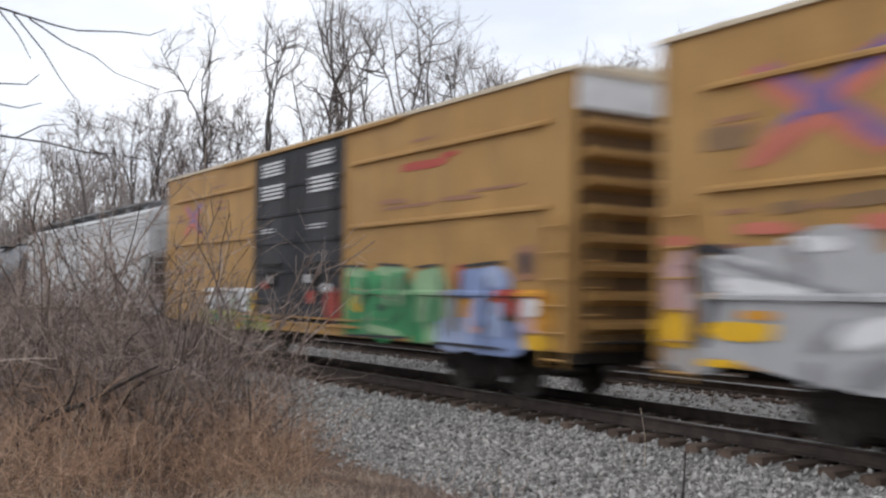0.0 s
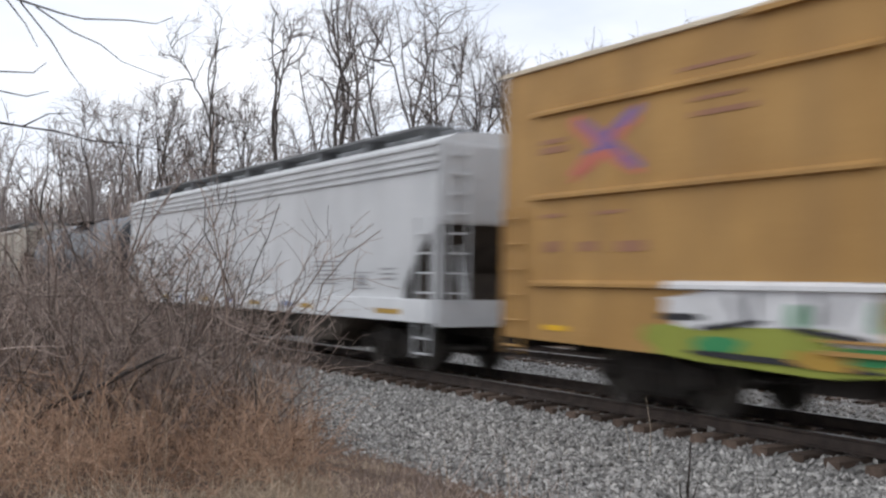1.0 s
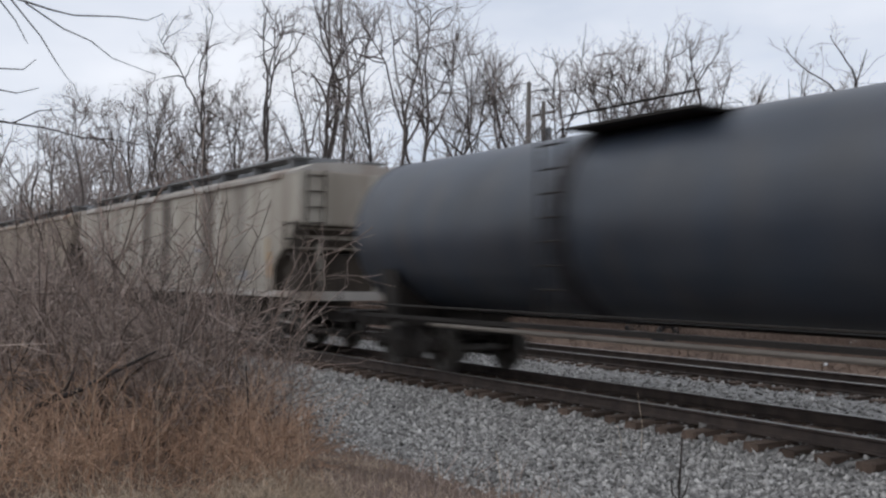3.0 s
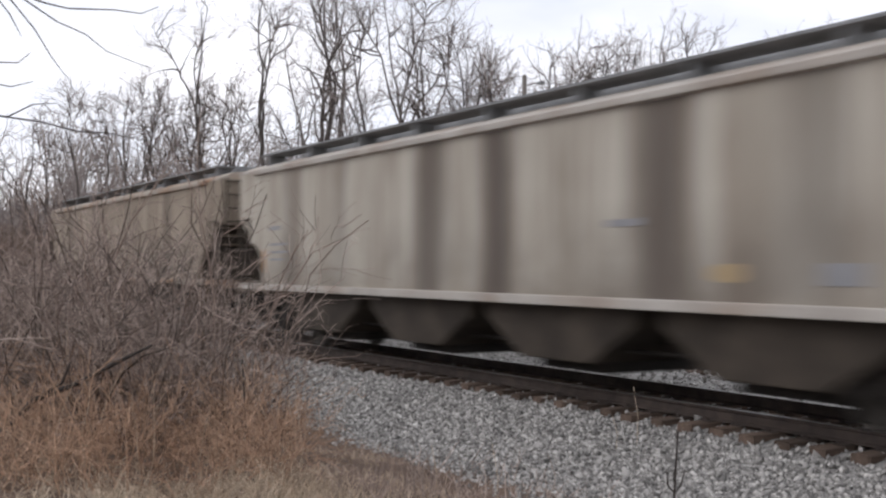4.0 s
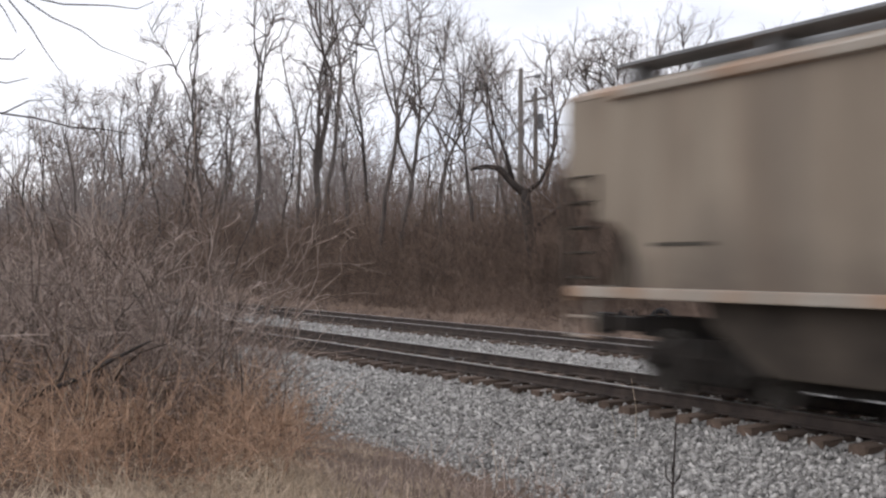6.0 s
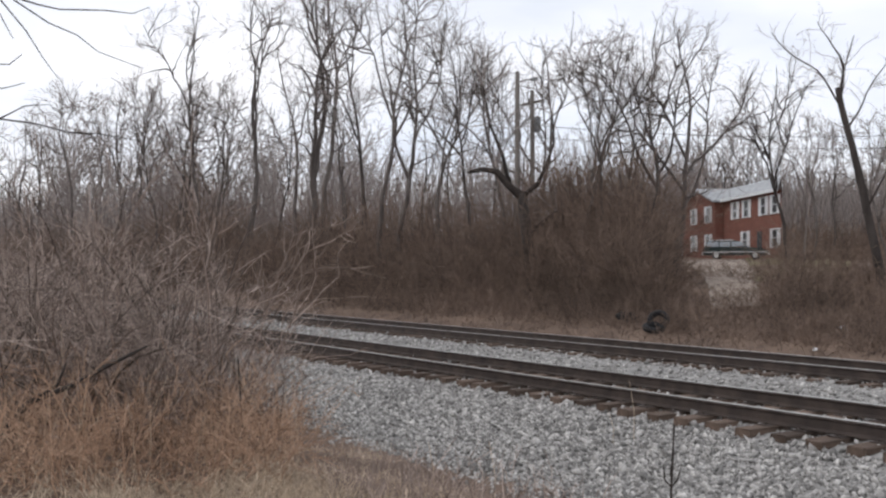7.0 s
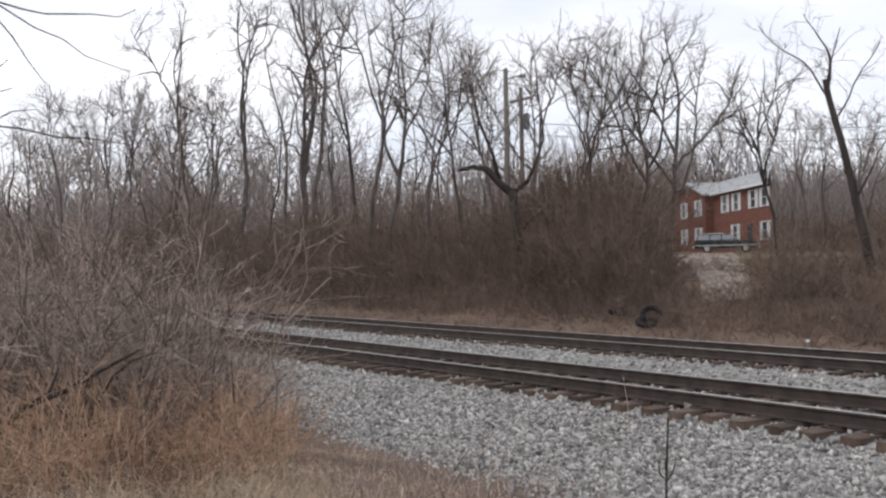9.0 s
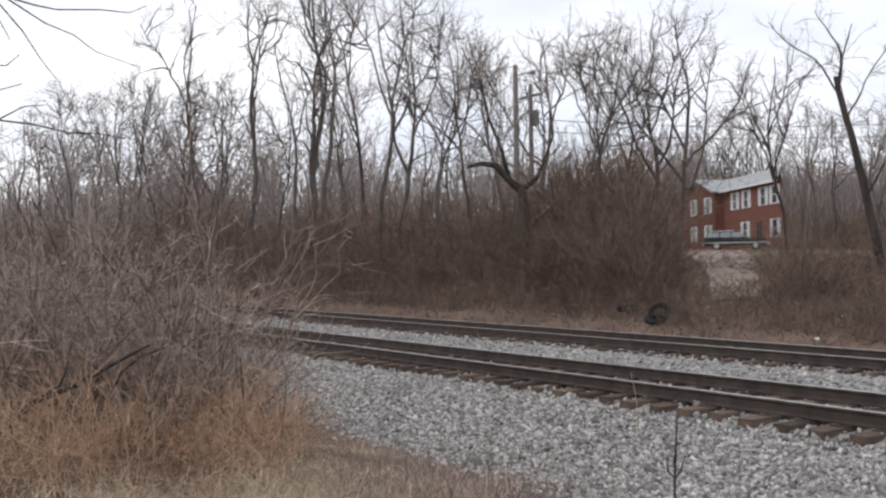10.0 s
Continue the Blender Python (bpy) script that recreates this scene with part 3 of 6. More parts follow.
def hopper(label, length, body_m, cut, eave, sill, ridged, trough_m, sill_m, bay_m, seed):
    """Three-bay covered hopper. cut: outline of the open end under the body, from the end inwards, as (along, height)."""
    car = tagged(new("covered_hopper"), label, "freight car", "cars of the train")
    half = 1.46
    outline = [(0, eave)] + [(a, z) for a, z in cut] + [(length - a, z) for a, z in cut[::-1]] + [(length, eave)]
    body = Build()
    body.prism(outline, "y", -half, half)
    slots = len(outline)
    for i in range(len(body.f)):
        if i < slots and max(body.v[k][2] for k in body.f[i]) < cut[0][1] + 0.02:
            body.m[i] = 1      # sloping end sheets and underside, with the shade there painted in as a dark colour
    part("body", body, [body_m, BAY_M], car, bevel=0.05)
    roof = Build().prism([(-half - 0.01, eave - 0.06), (-half - 0.01, eave), (-1.05, eave + 0.17), (-0.45, eave + 0.23), (0.45, eave + 0.23), (1.05, eave + 0.17), (half + 0.01, eave), (half + 0.01, eave - 0.06)], "x", 0.02, length - 0.02)
    part("roof", roof, sill_m, car, smooth=False)
    if ridged:
        for z in (eave - 0.50, eave - 0.36, eave - 0.22, eave - 0.06):
            part("top_ridge", Build().prism([(-half + 0.02, z - 0.035), (-half - 0.05, z - 0.02), (-half - 0.05, z + 0.02), (-half + 0.02, z + 0.05)], "x", 0.05, length - 0.05), body_m, car)
    else:
        part("top_chord", Build().prism([(-half + 0.02, eave - 0.15), (-half - 0.08, eave - 0.13), (-half - 0.09, eave - 0.02), (-half + 0.02, eave + 0.02)], "x", 0.9, length - 0.9), sill_m, car, "rust-edged top chord", bevel=0.02)
    # hatches and walkways on the roof
    part("hatch_trough", Build().prism([(-0.40, eave + 0.2), (-0.42, eave + 0.42), (-0.30, eave + 0.50), (0.30, eave + 0.50), (0.42, eave + 0.42), (0.40, eave + 0.2)], "x", 1.3, length - 1.3), trough_m, car, bevel=0.02)
    for k in range(14):
        x = 1.9 + k * (length - 3.8) / 13
        part("hatch_clamp", Build().box(x - 0.05, -0.47, eave + 0.3, x + 0.05, 0.47, eave + 0.55), trough_m, car)
    for s in (-1, 1):
        part("roof_walk", Build().box(0.7, s * 0.95 - 0.28, eave + 0.36, length - 0.7, s * 0.95 + 0.28, eave + 0.41), trough_m, car, "dark grated roof walk", bevel=0.008)
        for k in range(9):
            x = 1.0 + k * (length - 2.0) / 8
            part("walk_bracket", Build().box(x - 0.03, s * 0.95 - 0.24, eave + 0.1, x + 0.03, s * 0.95 + 0.24, eave + 0.36), trough_m, car)
    for s in (-1, 1):
        part("side_sill", Build().box(0.12, s * 1.50 - 0.06, sill[0], length - 0.12, s * 1.50 + 0.06, sill[1]), sill_m, car, bevel=0.02)
    # discharge bays
    bays = 3 if ridged else 4
    edge = 2.9 if ridged else 2.1
    w = (length - 2 * edge) / bays
    for k in range(bays):
        x0 = edge + k * w
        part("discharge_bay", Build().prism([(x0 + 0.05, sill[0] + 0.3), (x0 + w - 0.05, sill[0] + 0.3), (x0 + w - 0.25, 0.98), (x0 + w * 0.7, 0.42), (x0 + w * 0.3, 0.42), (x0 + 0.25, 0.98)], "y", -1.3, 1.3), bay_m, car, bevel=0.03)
        part("outlet_gate", Build().box(x0 + w * 0.3, -0.9, 0.26, x0 + w * 0.7, 0.9, 0.42).tube([(x0 + w * 0.5, -1.1, 0.38), (x0 + w * 0.5, 1.1, 0.38)], 0.05, 8), STEEL_M, car)
    part("centre_sill", Build().box(0.2, -0.2, 0.7, length - 0.2, 0.2, 1.0).tube([(2.5, -0.8, 0.62), (length - 2.5, -0.8, 0.62)], 0.035, 6), STEEL_M, car)
    for x, way in ((0, -1), (length, 1)):
        inn = -way
        coupler(car, x, way)
        truck(car, 2.1 if way < 0 else length - 2.1)
        part("end_platform", Build().box(min(x, x + inn * 1.2), -1.44, sill[0] + 0.02, max(x, x + inn * 1.2), 1.44, sill[0] + 0.1).box(min(x, x + inn * 0.12), -1.44, sill[0] - 0.06, max(x, x + inn * 0.12), 1.44, sill[1]), sill_m, car)
        # dark box added to close the view through the open end
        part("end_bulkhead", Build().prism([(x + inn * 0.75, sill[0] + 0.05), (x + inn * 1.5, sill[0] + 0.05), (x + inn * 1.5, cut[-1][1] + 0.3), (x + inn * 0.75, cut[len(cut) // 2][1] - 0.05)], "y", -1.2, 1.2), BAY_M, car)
        for s in (-1, 1):
            part("corner_post", Build().box(min(x, x + inn * 0.09), s * 1.44 - 0.03, sill[0], max(x, x + inn * 0.05), s * 1.44 + 0.03, cut[0][1] + 0.05), sill_m if ridged else BAY_M, car)
            part("slope_brace", Build().tube([(x + inn * 0.25, s * 0.7, sill[1]), (x + inn * 0.55, s * 0.7, cut[0][1] - 0.15)], 0.05, 6), body_m, car)
        ladder(car, x + inn * 0.12 - (0.5 if way > 0 else 0), -1.5, sill[1], cut[0][1] + 0.1, 0.5, GREY_M if ridged else BAY_M, "side ladder with thin rungs", step=0.36)
        ladder(car, x + way * 0.05, -1.3, sill[1], eave, 0.45, sill_m if ridged else BAY_M, "end ladder", across=True, step=0.36)
        step = Build()
        for z in (sill[0] - 0.28, sill[0] - 0.56):
            step.tube([(x + inn * 0.15, -1.52, z), (x + inn * 0.62, -1.52, z)], 0.022, 6)
        for k in (0.15, 0.62):
            step.tube([(x + inn * k, -1.52, sill[0]), (x + inn * k, -1.52, sill[0] - 0.58)], 0.022, 6)
        part("sill_step", step, GREY_M if ridged else sill_m, car)
    part("brake_gear", Build().tube([(0.5, 0.3, 1.55), (1.2, 0.3, 1.55)], 0.2, 12).box(0.35, -0.6, 1.35, 0.7, -0.2, 1.75), STEEL_M, car)
    return car


def hopper_marks(car, lines, mat, label, amber=(), y=-1.468):
    for x, z, w, h in lines:
        part("lettering", Build().box(x, y - 0.002, z, x + w, y + 0.02, z + h), mat, car, label)
    for x, z, w in amber:
        part("reflector", Build().box(x, -1.566, z, x + w, -1.55, z + 0.1), PAINTS["ochre"], car, "faded yellow reflective strip")


def tank_car(label):
    car = tagged(new("tank_car"), label, "freight car", "cars of the train")
    r, zc, a, c = 1.52, 2.62, 0.9, 14.95
    prof = [(a, r), (a + 2.5, r), (5.6, r), (7.1, r), (c - 2.5, r), (c, r)]
    for x, s in ((a, -1), (c, 1)):
        dome = [(x + s * 0.76 * math.cos(k / 10 * math.pi / 2), r * math.sin(k / 10 * math.pi / 2) + 0.001) for k in range(11)]
        # black here stands for shade on the ends between cars
        part("tank_head", Build().lathe(dome if s < 0 else dome[::-1], "x", 56, (0, 0, zc)), BLACK_M, car, "domed end painted black for the shade beside the next car", smooth=True)
    part("shell", Build().lathe(prof, "x", 56, (0, 0, zc)), TANK_M, car, smooth=True)
    for x in (a, c):
        part("head_seam", Build().lathe([(x - 0.05, r), (x - 0.04, r + 0.012), (x + 0.04, r + 0.012), (x + 0.05, r)], "x", 56, (0, 0, zc)), TANK_M, car, smooth=True)
    part("belt", Build().lathe([(6.55, r), (6.56, r + 0.03), (6.95, r + 0.03), (6.96, r)], "x", 56, (0, 0, zc)), BLACK_M, car, "dark belt at mid length")
    house = part("manway_housing", Build().lathe([(4.05, 0.40), (4.20, 0.40), (4.25, 0.33), (4.27, 0.0)], "z", 24, (8.1, 0, 0)).lathe([(4.05, 0.26), (4.22, 0.26), (4.26, 0.0)], "z", 16, (7.2, 0, 0)), BLACK_M, car)
    part("top_platform", Build().box(6.6, -1.25, 4.0, 9.2, -0.55, 4.04).box(6.6, 0.55, 4.0, 9.2, 1.25, 4.04), STEEL_M, car)
    for s in (-1, 1):
        part("platform_rail", Build().tube([(6.6, s * 1.25, 4.04), (6.6, s * 1.25, 4.22), (9.2, s * 1.25, 4.22), (9.2, s * 1.25, 4.04)], 0.018, 6), STEEL_M, car)
    ladder(car, 6.5, -1.62, 1.1, 4.0, 0.5, STEEL_M, "black side ladder", step=0.36)
    for s in (-1, 1):
        part("side_walk", Build().box(1.2, s * 1.45 - 0.1, 0.98, 14.8, s * 1.45 + 0.1, 1.04).tube([(1.2, s * 1.5, 1.22), (14.8, s * 1.5, 1.22)], 0.022, 6), STEEL_M, car)
        part("side_pipe", Build().tube([(2.6, s * 0.9, 0.86), (13.4, s * 0.9, 0.86)], 0.04, 8), surface("worn_pipe", (0.16, 0.14, 0.12), (0.26, 0.23, 0.2), 3, 0.6), car)
    for x, way in ((0, -1), (16.0, 1)):
        inn = -way
        part("stub_sill", Build().box(min(x, x + inn * 3.4), -0.3, 0.7, max(x, x + inn * 3.4), 0.3, 1.25), STEEL_M, car, bevel=0.02)
        for s in (-1, 1):
            part("saddle", Build().prism([(s * 0.3, 0.9), (s * 1.35, 0.95), (s * 1.42, 1.9), (s * 1.2, 1.6), (s * 0.3, 1.15)], "x", x + inn * 1.7, x + inn * 2.2), STEEL_M, car)
        part("end_platform", Build().box(min(x, x + inn * 0.7), -1.4, 1.0, max(x, x + inn * 0.7), 1.4, 1.06).tube([(x, -1.4, 1.06), (x, -1.4, 2.2), (x, 1.4, 2.2), (x, 1.4, 1.06)], 0.025, 6), STEEL_M, car)
        ladder(car, x + inn * 0.5 - (0.0 if way > 0 else 0.45), -1.5, 0.45, 1.0, 0.45, STEEL_M, "corner step", step=0.26)
        coupler(car, x, way)
        truck(car, 2.0 if way < 0 else 14.0)
    for k, w in enumerate((0.55, 0.8, 0.75, 0.6)):
        part("lettering", Build().prism([(13.3, 2.0 + 0.2 * k), (13.3 + w, 2.0 + 0.2 * k), (13.3 + w, 2.07 + 0.2 * k), (13.3, 2.07 + 0.2 * k)], "y", -1.536, -1.45), PAINTS["dim"], car, "dull unreadable stencilled line")
    part("warning_patch", Build().box(14.35, -1.545, 1.95, 14.6, -1.40, 2.75), PAINTS["dim"], car, "faded ochre patch")
    return car


def stretch(car, k):
    """Lengthens a car's body by k and spreads its trucks, whose wheels stay round."""
    for child in car.children:
        if child.type == "EMPTY":
            child.location.x *= k
        else:
            for ob in (child, *child.children_recursive):
                ob.data.transform(Matrix.Diagonal((k, 1, 1, 1)))


def make_train():
    a = boxcar("yellow ribbed boxcar with black plug doors and silver graffiti")
    graffiti(a, "graffiti", "silver, white and yellow spray-painted lettering shapes",
             [("pink", 0.35, 1.6, 0.6, 1.4), ("silver", 0.5, 1.0, 0.8, 0.5), ("silver", 3.7, 1.4, 6.2, 1.32), ("silver", 1.3, 1.75, 1.6, 1.1), ("silver", 2.45, 2.15, 1.1, 0.75), ("white", 1.15, 2.1, 0.8, 0.2, -12), ("shade", 1.5, 2.0, 1.5, 0.14, -14),
              ("silver", 3.6, 2.0, 1.4, 0.5), ("silver", 5.4, 2.1, 2.2, 0.5), ("black", 0.62, 2.02, 0.22, 0.62, 12), ("black", 0.72, 1.42, 0.2, 0.75, -14), ("black", 0.85, 2.3, 0.6, 0.13, -6), ("shade", 1.05, 1.65, 0.12, 0.6, 8),
              ("shade", 2.6, 1.75, 1.6, 0.1, -10), ("white", 2.2, 2.32, 0.7, 0.18), ("shade", 2.05, 2.15, 0.16, 0.5, 20), ("white", 1.6, 1.8, 1.3, 0.22, -8), ("amber", 0.25, 1.28, 0.60, 0.5), ("amber", 1.25, 1.3, 1.0, 0.24), ("orange", 1.5, 1.5, 0.5, 0.12),
              ("shade", 3.0, 0.95, 0.8, 0.26, 20), ("shade", 2.2, 0.85, 0.2, 0.3), ("amber", 0.95, 0.9, 0.6, 0.10), ("white", 2.9, 1.35, 0.8, 0.3, 15), ("shade", 2.4, 1.3, 0.6, 0.12, 40), ("white", 4.2, 1.7, 1.2, 0.3),
              ("coral", 0.35, 2.42, 0.6, 0.13), ("coral", 1.6, 2.52, 0.8, 0.15), ("coral", 3.1, 2.52, 0.7, 0.18), ("pink", 0.4, 2.2, 0.3, 0.2)], 5)
    over_rib(a, [("silver", 0.87, 2.6), ("shade", 2.6, 2.75), ("silver", 2.75, 6.7)])
    graffiti(a, "graffiti", "purple and coral sprayed cross", cross(2.3, 3.9, 1.3), 6)
    graffiti(a, "graffiti", "rust-coloured smudges", [("rust", 1.0, 3.76, 0.6, 0.12), ("rust", 0.95, 3.58, 0.5, 0.1), ("brown", 1.9, 2.75, 0.5, 0.16), ("brown", 2.8, 2.78, 0.9, 0.16), ("brown", 1.05, 3.66, 0.7, 0.3)], 7)
    stretch(a, 1.0826)
    CARS.append((a, -9.6))
    b = boxcar("yellow ribbed boxcar with black plug doors and green and blue graffiti")
    green = [("green", 12.1, 1.5, 2.8, 1.42), ("green", 11.2, 1.5, 1.1, 1.4), ("mint", 11.3, 2.12, 1.0, 0.22), ("mint", 12.7, 2.12, 1.2, 0.2), ("green", 12.6, 1.25, 1.0, 0.5), ("amber", 11.4, 1.55, 0.42, 0.5), ("black", 12.35, 1.42, 0.3, 0.14),
             ("mint", 14.0, 1.5, 1.1, 1.4), ("mint", 13.9, 1.95, 0.9, 0.4), ("green", 13.6, 1.0, 0.5, 0.4), ("sky", 14.6, 1.0, 0.8, 0.6), ("blue", 15.5, 1.9, 1.4, 0.55), ("sky", 15.2, 1.05, 1.5, 0.65), ("blue", 15.9, 1.0, 1.4, 0.6),
             ("sky", 15.8, 2.0, 0.5, 0.35), ("red", 14.85, 2.0, 0.18, 0.45), ("orange", 15.0, 1.45, 0.7, 0.3), ("pink", 15.3, 1.3, 0.4, 0.5), ("red", 16.1, 1.5, 0.7, 0.35), ("pink", 16.75, 1.4, 0.6, 0.6), ("orange", 17.0, 1.45, 0.45, 0.7), ("amber", 16.9, 0.98, 0.65, 0.24),
             ("red", 16.5, 1.72, 1.2, 0.1), ("sky", 15.9, 1.3, 0.3, 0.6), ("mint", 12.4, 0.98, 1.4, 0.16), ("black", 11.3, 2.24, 0.9, 0.05), ("black", 12.7, 2.24, 1.0, 0.05), ("black", 13.95, 2.2, 0.8, 0.05), ("black", 15.5, 2.2, 1.2, 0.06), ("green", 13.0, 1.95, 0.5, 0.3), ("black", 12.9, 1.2, 0.5, 0.05, 30), ("mint", 11.9, 1.1, 0.2, 0.5), ("green", 14.1, 1.4, 0.25, 0.5), ("shade", 14.75, 1.35, 0.35, 0.6), ("rust", 15.35, 1.5, 0.25, 0.3), ("blue", 15.5, 1.4, 0.5, 0.5), ("black", 16.2, 1.35, 0.3, 0.1, 25), ("white", 16.75, 1.5, 0.35, 0.3)]
    green = [(k, x + 0.2, *rest) for k, x, *rest in green]
    graffiti(b, "graffiti", "green and blue spray-painted block lettering shapes", green + [("black", x, 1.5 + 0.12 * math.sin(3 * x), 0.07, 1.0 - 0.25 * math.sin(5 * x), 8 * math.sin(7 * x)) for x in (11.62, 12.1, 12.62, 13.15, 13.55, 14.2, 14.62, 15.1, 15.85, 16.45)]
             + [("mint", x, 1.75, 0.16, 0.6) for x in (11.8, 12.85, 13.3)] + [("green", 13.75, 1.4, 0.16, 0.8), ("black", 12.4, 0.86, 2.4, 0.06), ("black", 15.4, 0.84, 2.0, 0.06)], 8)
    over_rib(b, [("green", 11.3, 13.4), ("mint", 13.4, 14.5), ("shade", 14.5, 14.9), ("blue", 14.9, 16.1), ("red", 16.1, 16.6), ("orange", 16.6, 17.25), ("white", 3.4, 6.6)])
    graffiti(b, "graffiti", "white and lime spray-painted shapes",
             [("lime", 5.0, 1.0, 4.0, 0.55), ("lime", 7.0, 0.95, 1.2, 0.4), ("white", 4.9, 1.46, 3.3, 0.5), ("black", 3.6, 1.32, 0.7, 0.1), ("black", 5.2, 1.72, 2.9, 0.07), ("white", 6.1, 1.35, 0.8, 0.6), ("green", 5.3, 1.38, 0.2, 0.3), ("green", 6.3, 1.4, 0.2, 0.36),
              ("shade", 4.5, 1.42, 0.12, 0.4, 30), ("shade", 5.8, 1.45, 0.1, 0.36, -25), ("amber", 6.6, 1.38, 0.42, 0.6), ("green", 4.2, 1.0, 0.7, 0.2), ("green", 6.2, 0.98, 0.8, 0.2), ("black", 4.4, 1.25, 1.0, 0.07, 8), ("black", 5.7, 1.2, 1.1, 0.07, -6), ("black", 4.7, 1.5, 0.08, 0.4), ("black", 5.5, 1.5, 0.08, 0.42), ("black", 6.35, 1.5, 0.08, 0.45), ("black", 5.0, 0.86, 2.6, 0.08), ("ochre", 5.6, 0.9, 0.8, 0.2)], 9)
    graffiti(b, "graffiti", "purple and coral sprayed cross", cross(2.25, 3.74, 0.97), 10)
    graffiti(b, "graffiti", "red sprayed scrawl", [("red", 13.9, 4.05, 1.6, 0.16), ("red", 14.7, 4.15, 0.5, 0.1), ("rust", 12.9, 3.45, 1.0, 0.1), ("rust", 15.0, 3.36, 1.2, 0.08), ("rust", 16.75, 2.2, 0.5, 0.6), ("black", 16.75, 2.2, 0.3, 0.35)], 11)
    graffiti(b, "graffiti", "white and red sprayed marks on the door", [("white", 7.6, 1.98, 0.5, 0.25), ("red", 7.35, 1.85, 0.4, 0.16), ("white", 9.6, 2.0, 0.4, 0.2), ("red", 10.65, 1.45, 0.55, 0.75), ("white", 10.4, 1.8, 0.4, 0.2), ("red", 9.7, 1.6, 0.3, 0.3)], 12, y=-1.545)
    stretch(b, 1.0826)
    CARS.append((b, -30.65))
    curve = [(0.0, 2.80), (0.2, 2.68), (0.55, 2.35), (0.88, 1.95), (1.1, 1.58), (1.15, 1.3)]
    h1 = hopper("light grey covered hopper with white side sill", 18.35, GREY_M, curve, 4.28, (0.97, 1.40), True, ROOFGREY_M, plain("white_grey_sill_paint", (0.65, 0.66, 0.67)), BAY_M, 1)
    lines = [(13.5, 2.11 - 0.095 * k, w, 0.03) for k, w in enumerate((1.3, 1.1, 1.1, 1.15, 1.0, 1.1))] + [(15.2, 1.88, 0.75, 0.02), (15.2, 1.56, 0.75, 0.02), (15.42, 1.62, 0.3, 0.22), (16.3, 1.95, 0.5, 0.03), (16.3, 1.85, 0.5, 0.03), (16.3, 1.75, 0.5, 0.03)]
    lines += [(1.45, 2.8, 0.75, 0.05), (1.4, 2.68, 0.8, 0.05), (1.45, 2.3, 1.2, 0.06), (1.45, 2.18, 1.2, 0.06), (1.5, 1.75, 0.8, 0.04), (1.55, 1.63, 0.7, 0.04)]
    lines = [(x + (0.15 if x > 10 else 0.0), z, w, h) for x, z, w, h in lines]
    hopper_marks(h1, lines, PAINTS["shade"], "grey unreadable stencilled line", [(1.3, 1.1, 0.45), (3.9, 1.1, 0.6), (7.1, 1.1, 0.6), (10.4, 1.1, 0.6), (13.2, 1.1, 0.6), (16.4, 1.1, 0.9)])
    for x, w in ((8.8, 0.8), (5.2, 0.4), (12.3, 0.5)):
        part("lettering", Build().box(x, -1.566, 1.12, x + w, -1.55, 1.22), PAINTS["blue"], h1, "small blue mark")
    stretch(h1, 1.105)
    CARS.append((h1, -52.97))
    tank = tank_car("blue-black tank car with a dark belt")
    stretch(tank, 1.07)
    CARS.append((tank, -71.1))
    arch = [(0.0, 2.92), (0.22, 2.86), (0.42, 2.66), (0.5, 2.38), (0.85, 2.34), (1.12, 2.15), (1.27, 1.85), (1.28, 1.34)]
    sill2 = surface("pale_sill_paint", (0.33, 0.30, 0.27), (0.48, 0.45, 0.41), 1.5, 0.7, dirt=(0.24, 0.15, 0.09), dirt_amount=0.6)
    h2 = hopper("beige covered hopper with broad dark upright stains", 18.15, H2_M, arch, 4.17, (1.25, 1.40), False, ROOFGREY_M, sill2, BAY_M, 2)
    hopper_marks(h2, [(1.7, 2.66, 0.5, 0.1), (1.7, 2.3, 0.9, 0.06), (1.7, 2.12, 0.9, 0.06), (1.7, 1.95, 0.7, 0.05), (12.0, 2.38, 0.6, 0.1), (15.04, 1.62, 0.5, 0.25)], PAINTS["shade"], "grey unreadable stencilled line")
    graffiti(h2, "rust_patches", "orange rust patches at the end openings", [("oxide", 1.42, 1.95, 0.14, 0.6), ("oxide", 16.72, 2.0, 0.18, 0.7), ("tan", 16.6, 2.4, 0.2, 0.6), ("tan", 13.9, 1.75, 0.5, 0.24)], 20, y=-1.462)
    stretch(h2, 1.1416)
    CARS.append((h2, -93.81))
    sill3 = surface("rusty_sill_paint", (0.27, 0.23, 0.19), (0.40, 0.36, 0.31), 1.5, 0.7, dirt=(0.33, 0.16, 0.07), dirt_amount=0.8)
    h3 = hopper("brown-stained covered hopper at the end of the train", 18.5, H3_M, arch, 4.17, (1.30, 1.45), False, ROOFGREY_M, sill3, BAY_M, 3)
    hopper_marks(h3, [(15.62, 1.64, 0.42, 0.28), (1.6, 2.0, 0.9, 0.05), (5.2, 1.85, 0.9, 0.05)], PAINTS["dim"], "dark unreadable stencilled line")
    graffiti(h3, "rust_patches", "orange rust patches on the sill", [("oxide", 8.4, 1.37, 0.7, 0.1), ("oxide", 11.5, 1.37, 0.6, 0.1), ("oxide", 14.9, 1.36, 1.4, 0.11)], 21, y=-1.563)
    stretch(h3, 1.112)
    CARS.append((h3, -115.75))


# ---- plants ----
def spot(bearing, dist):
    """A place on the ground, by its bearing from straight across the tracks and its distance from where the camera stands."""
    x, y = -math.sin(radians(bearing + SWING)) * dist, math.cos(radians(bearing + SWING)) * dist
    return x, y, float(land(x, y))


def aside(bearing, y):
    return -np.tan(np.radians(bearing + SWING)) * y


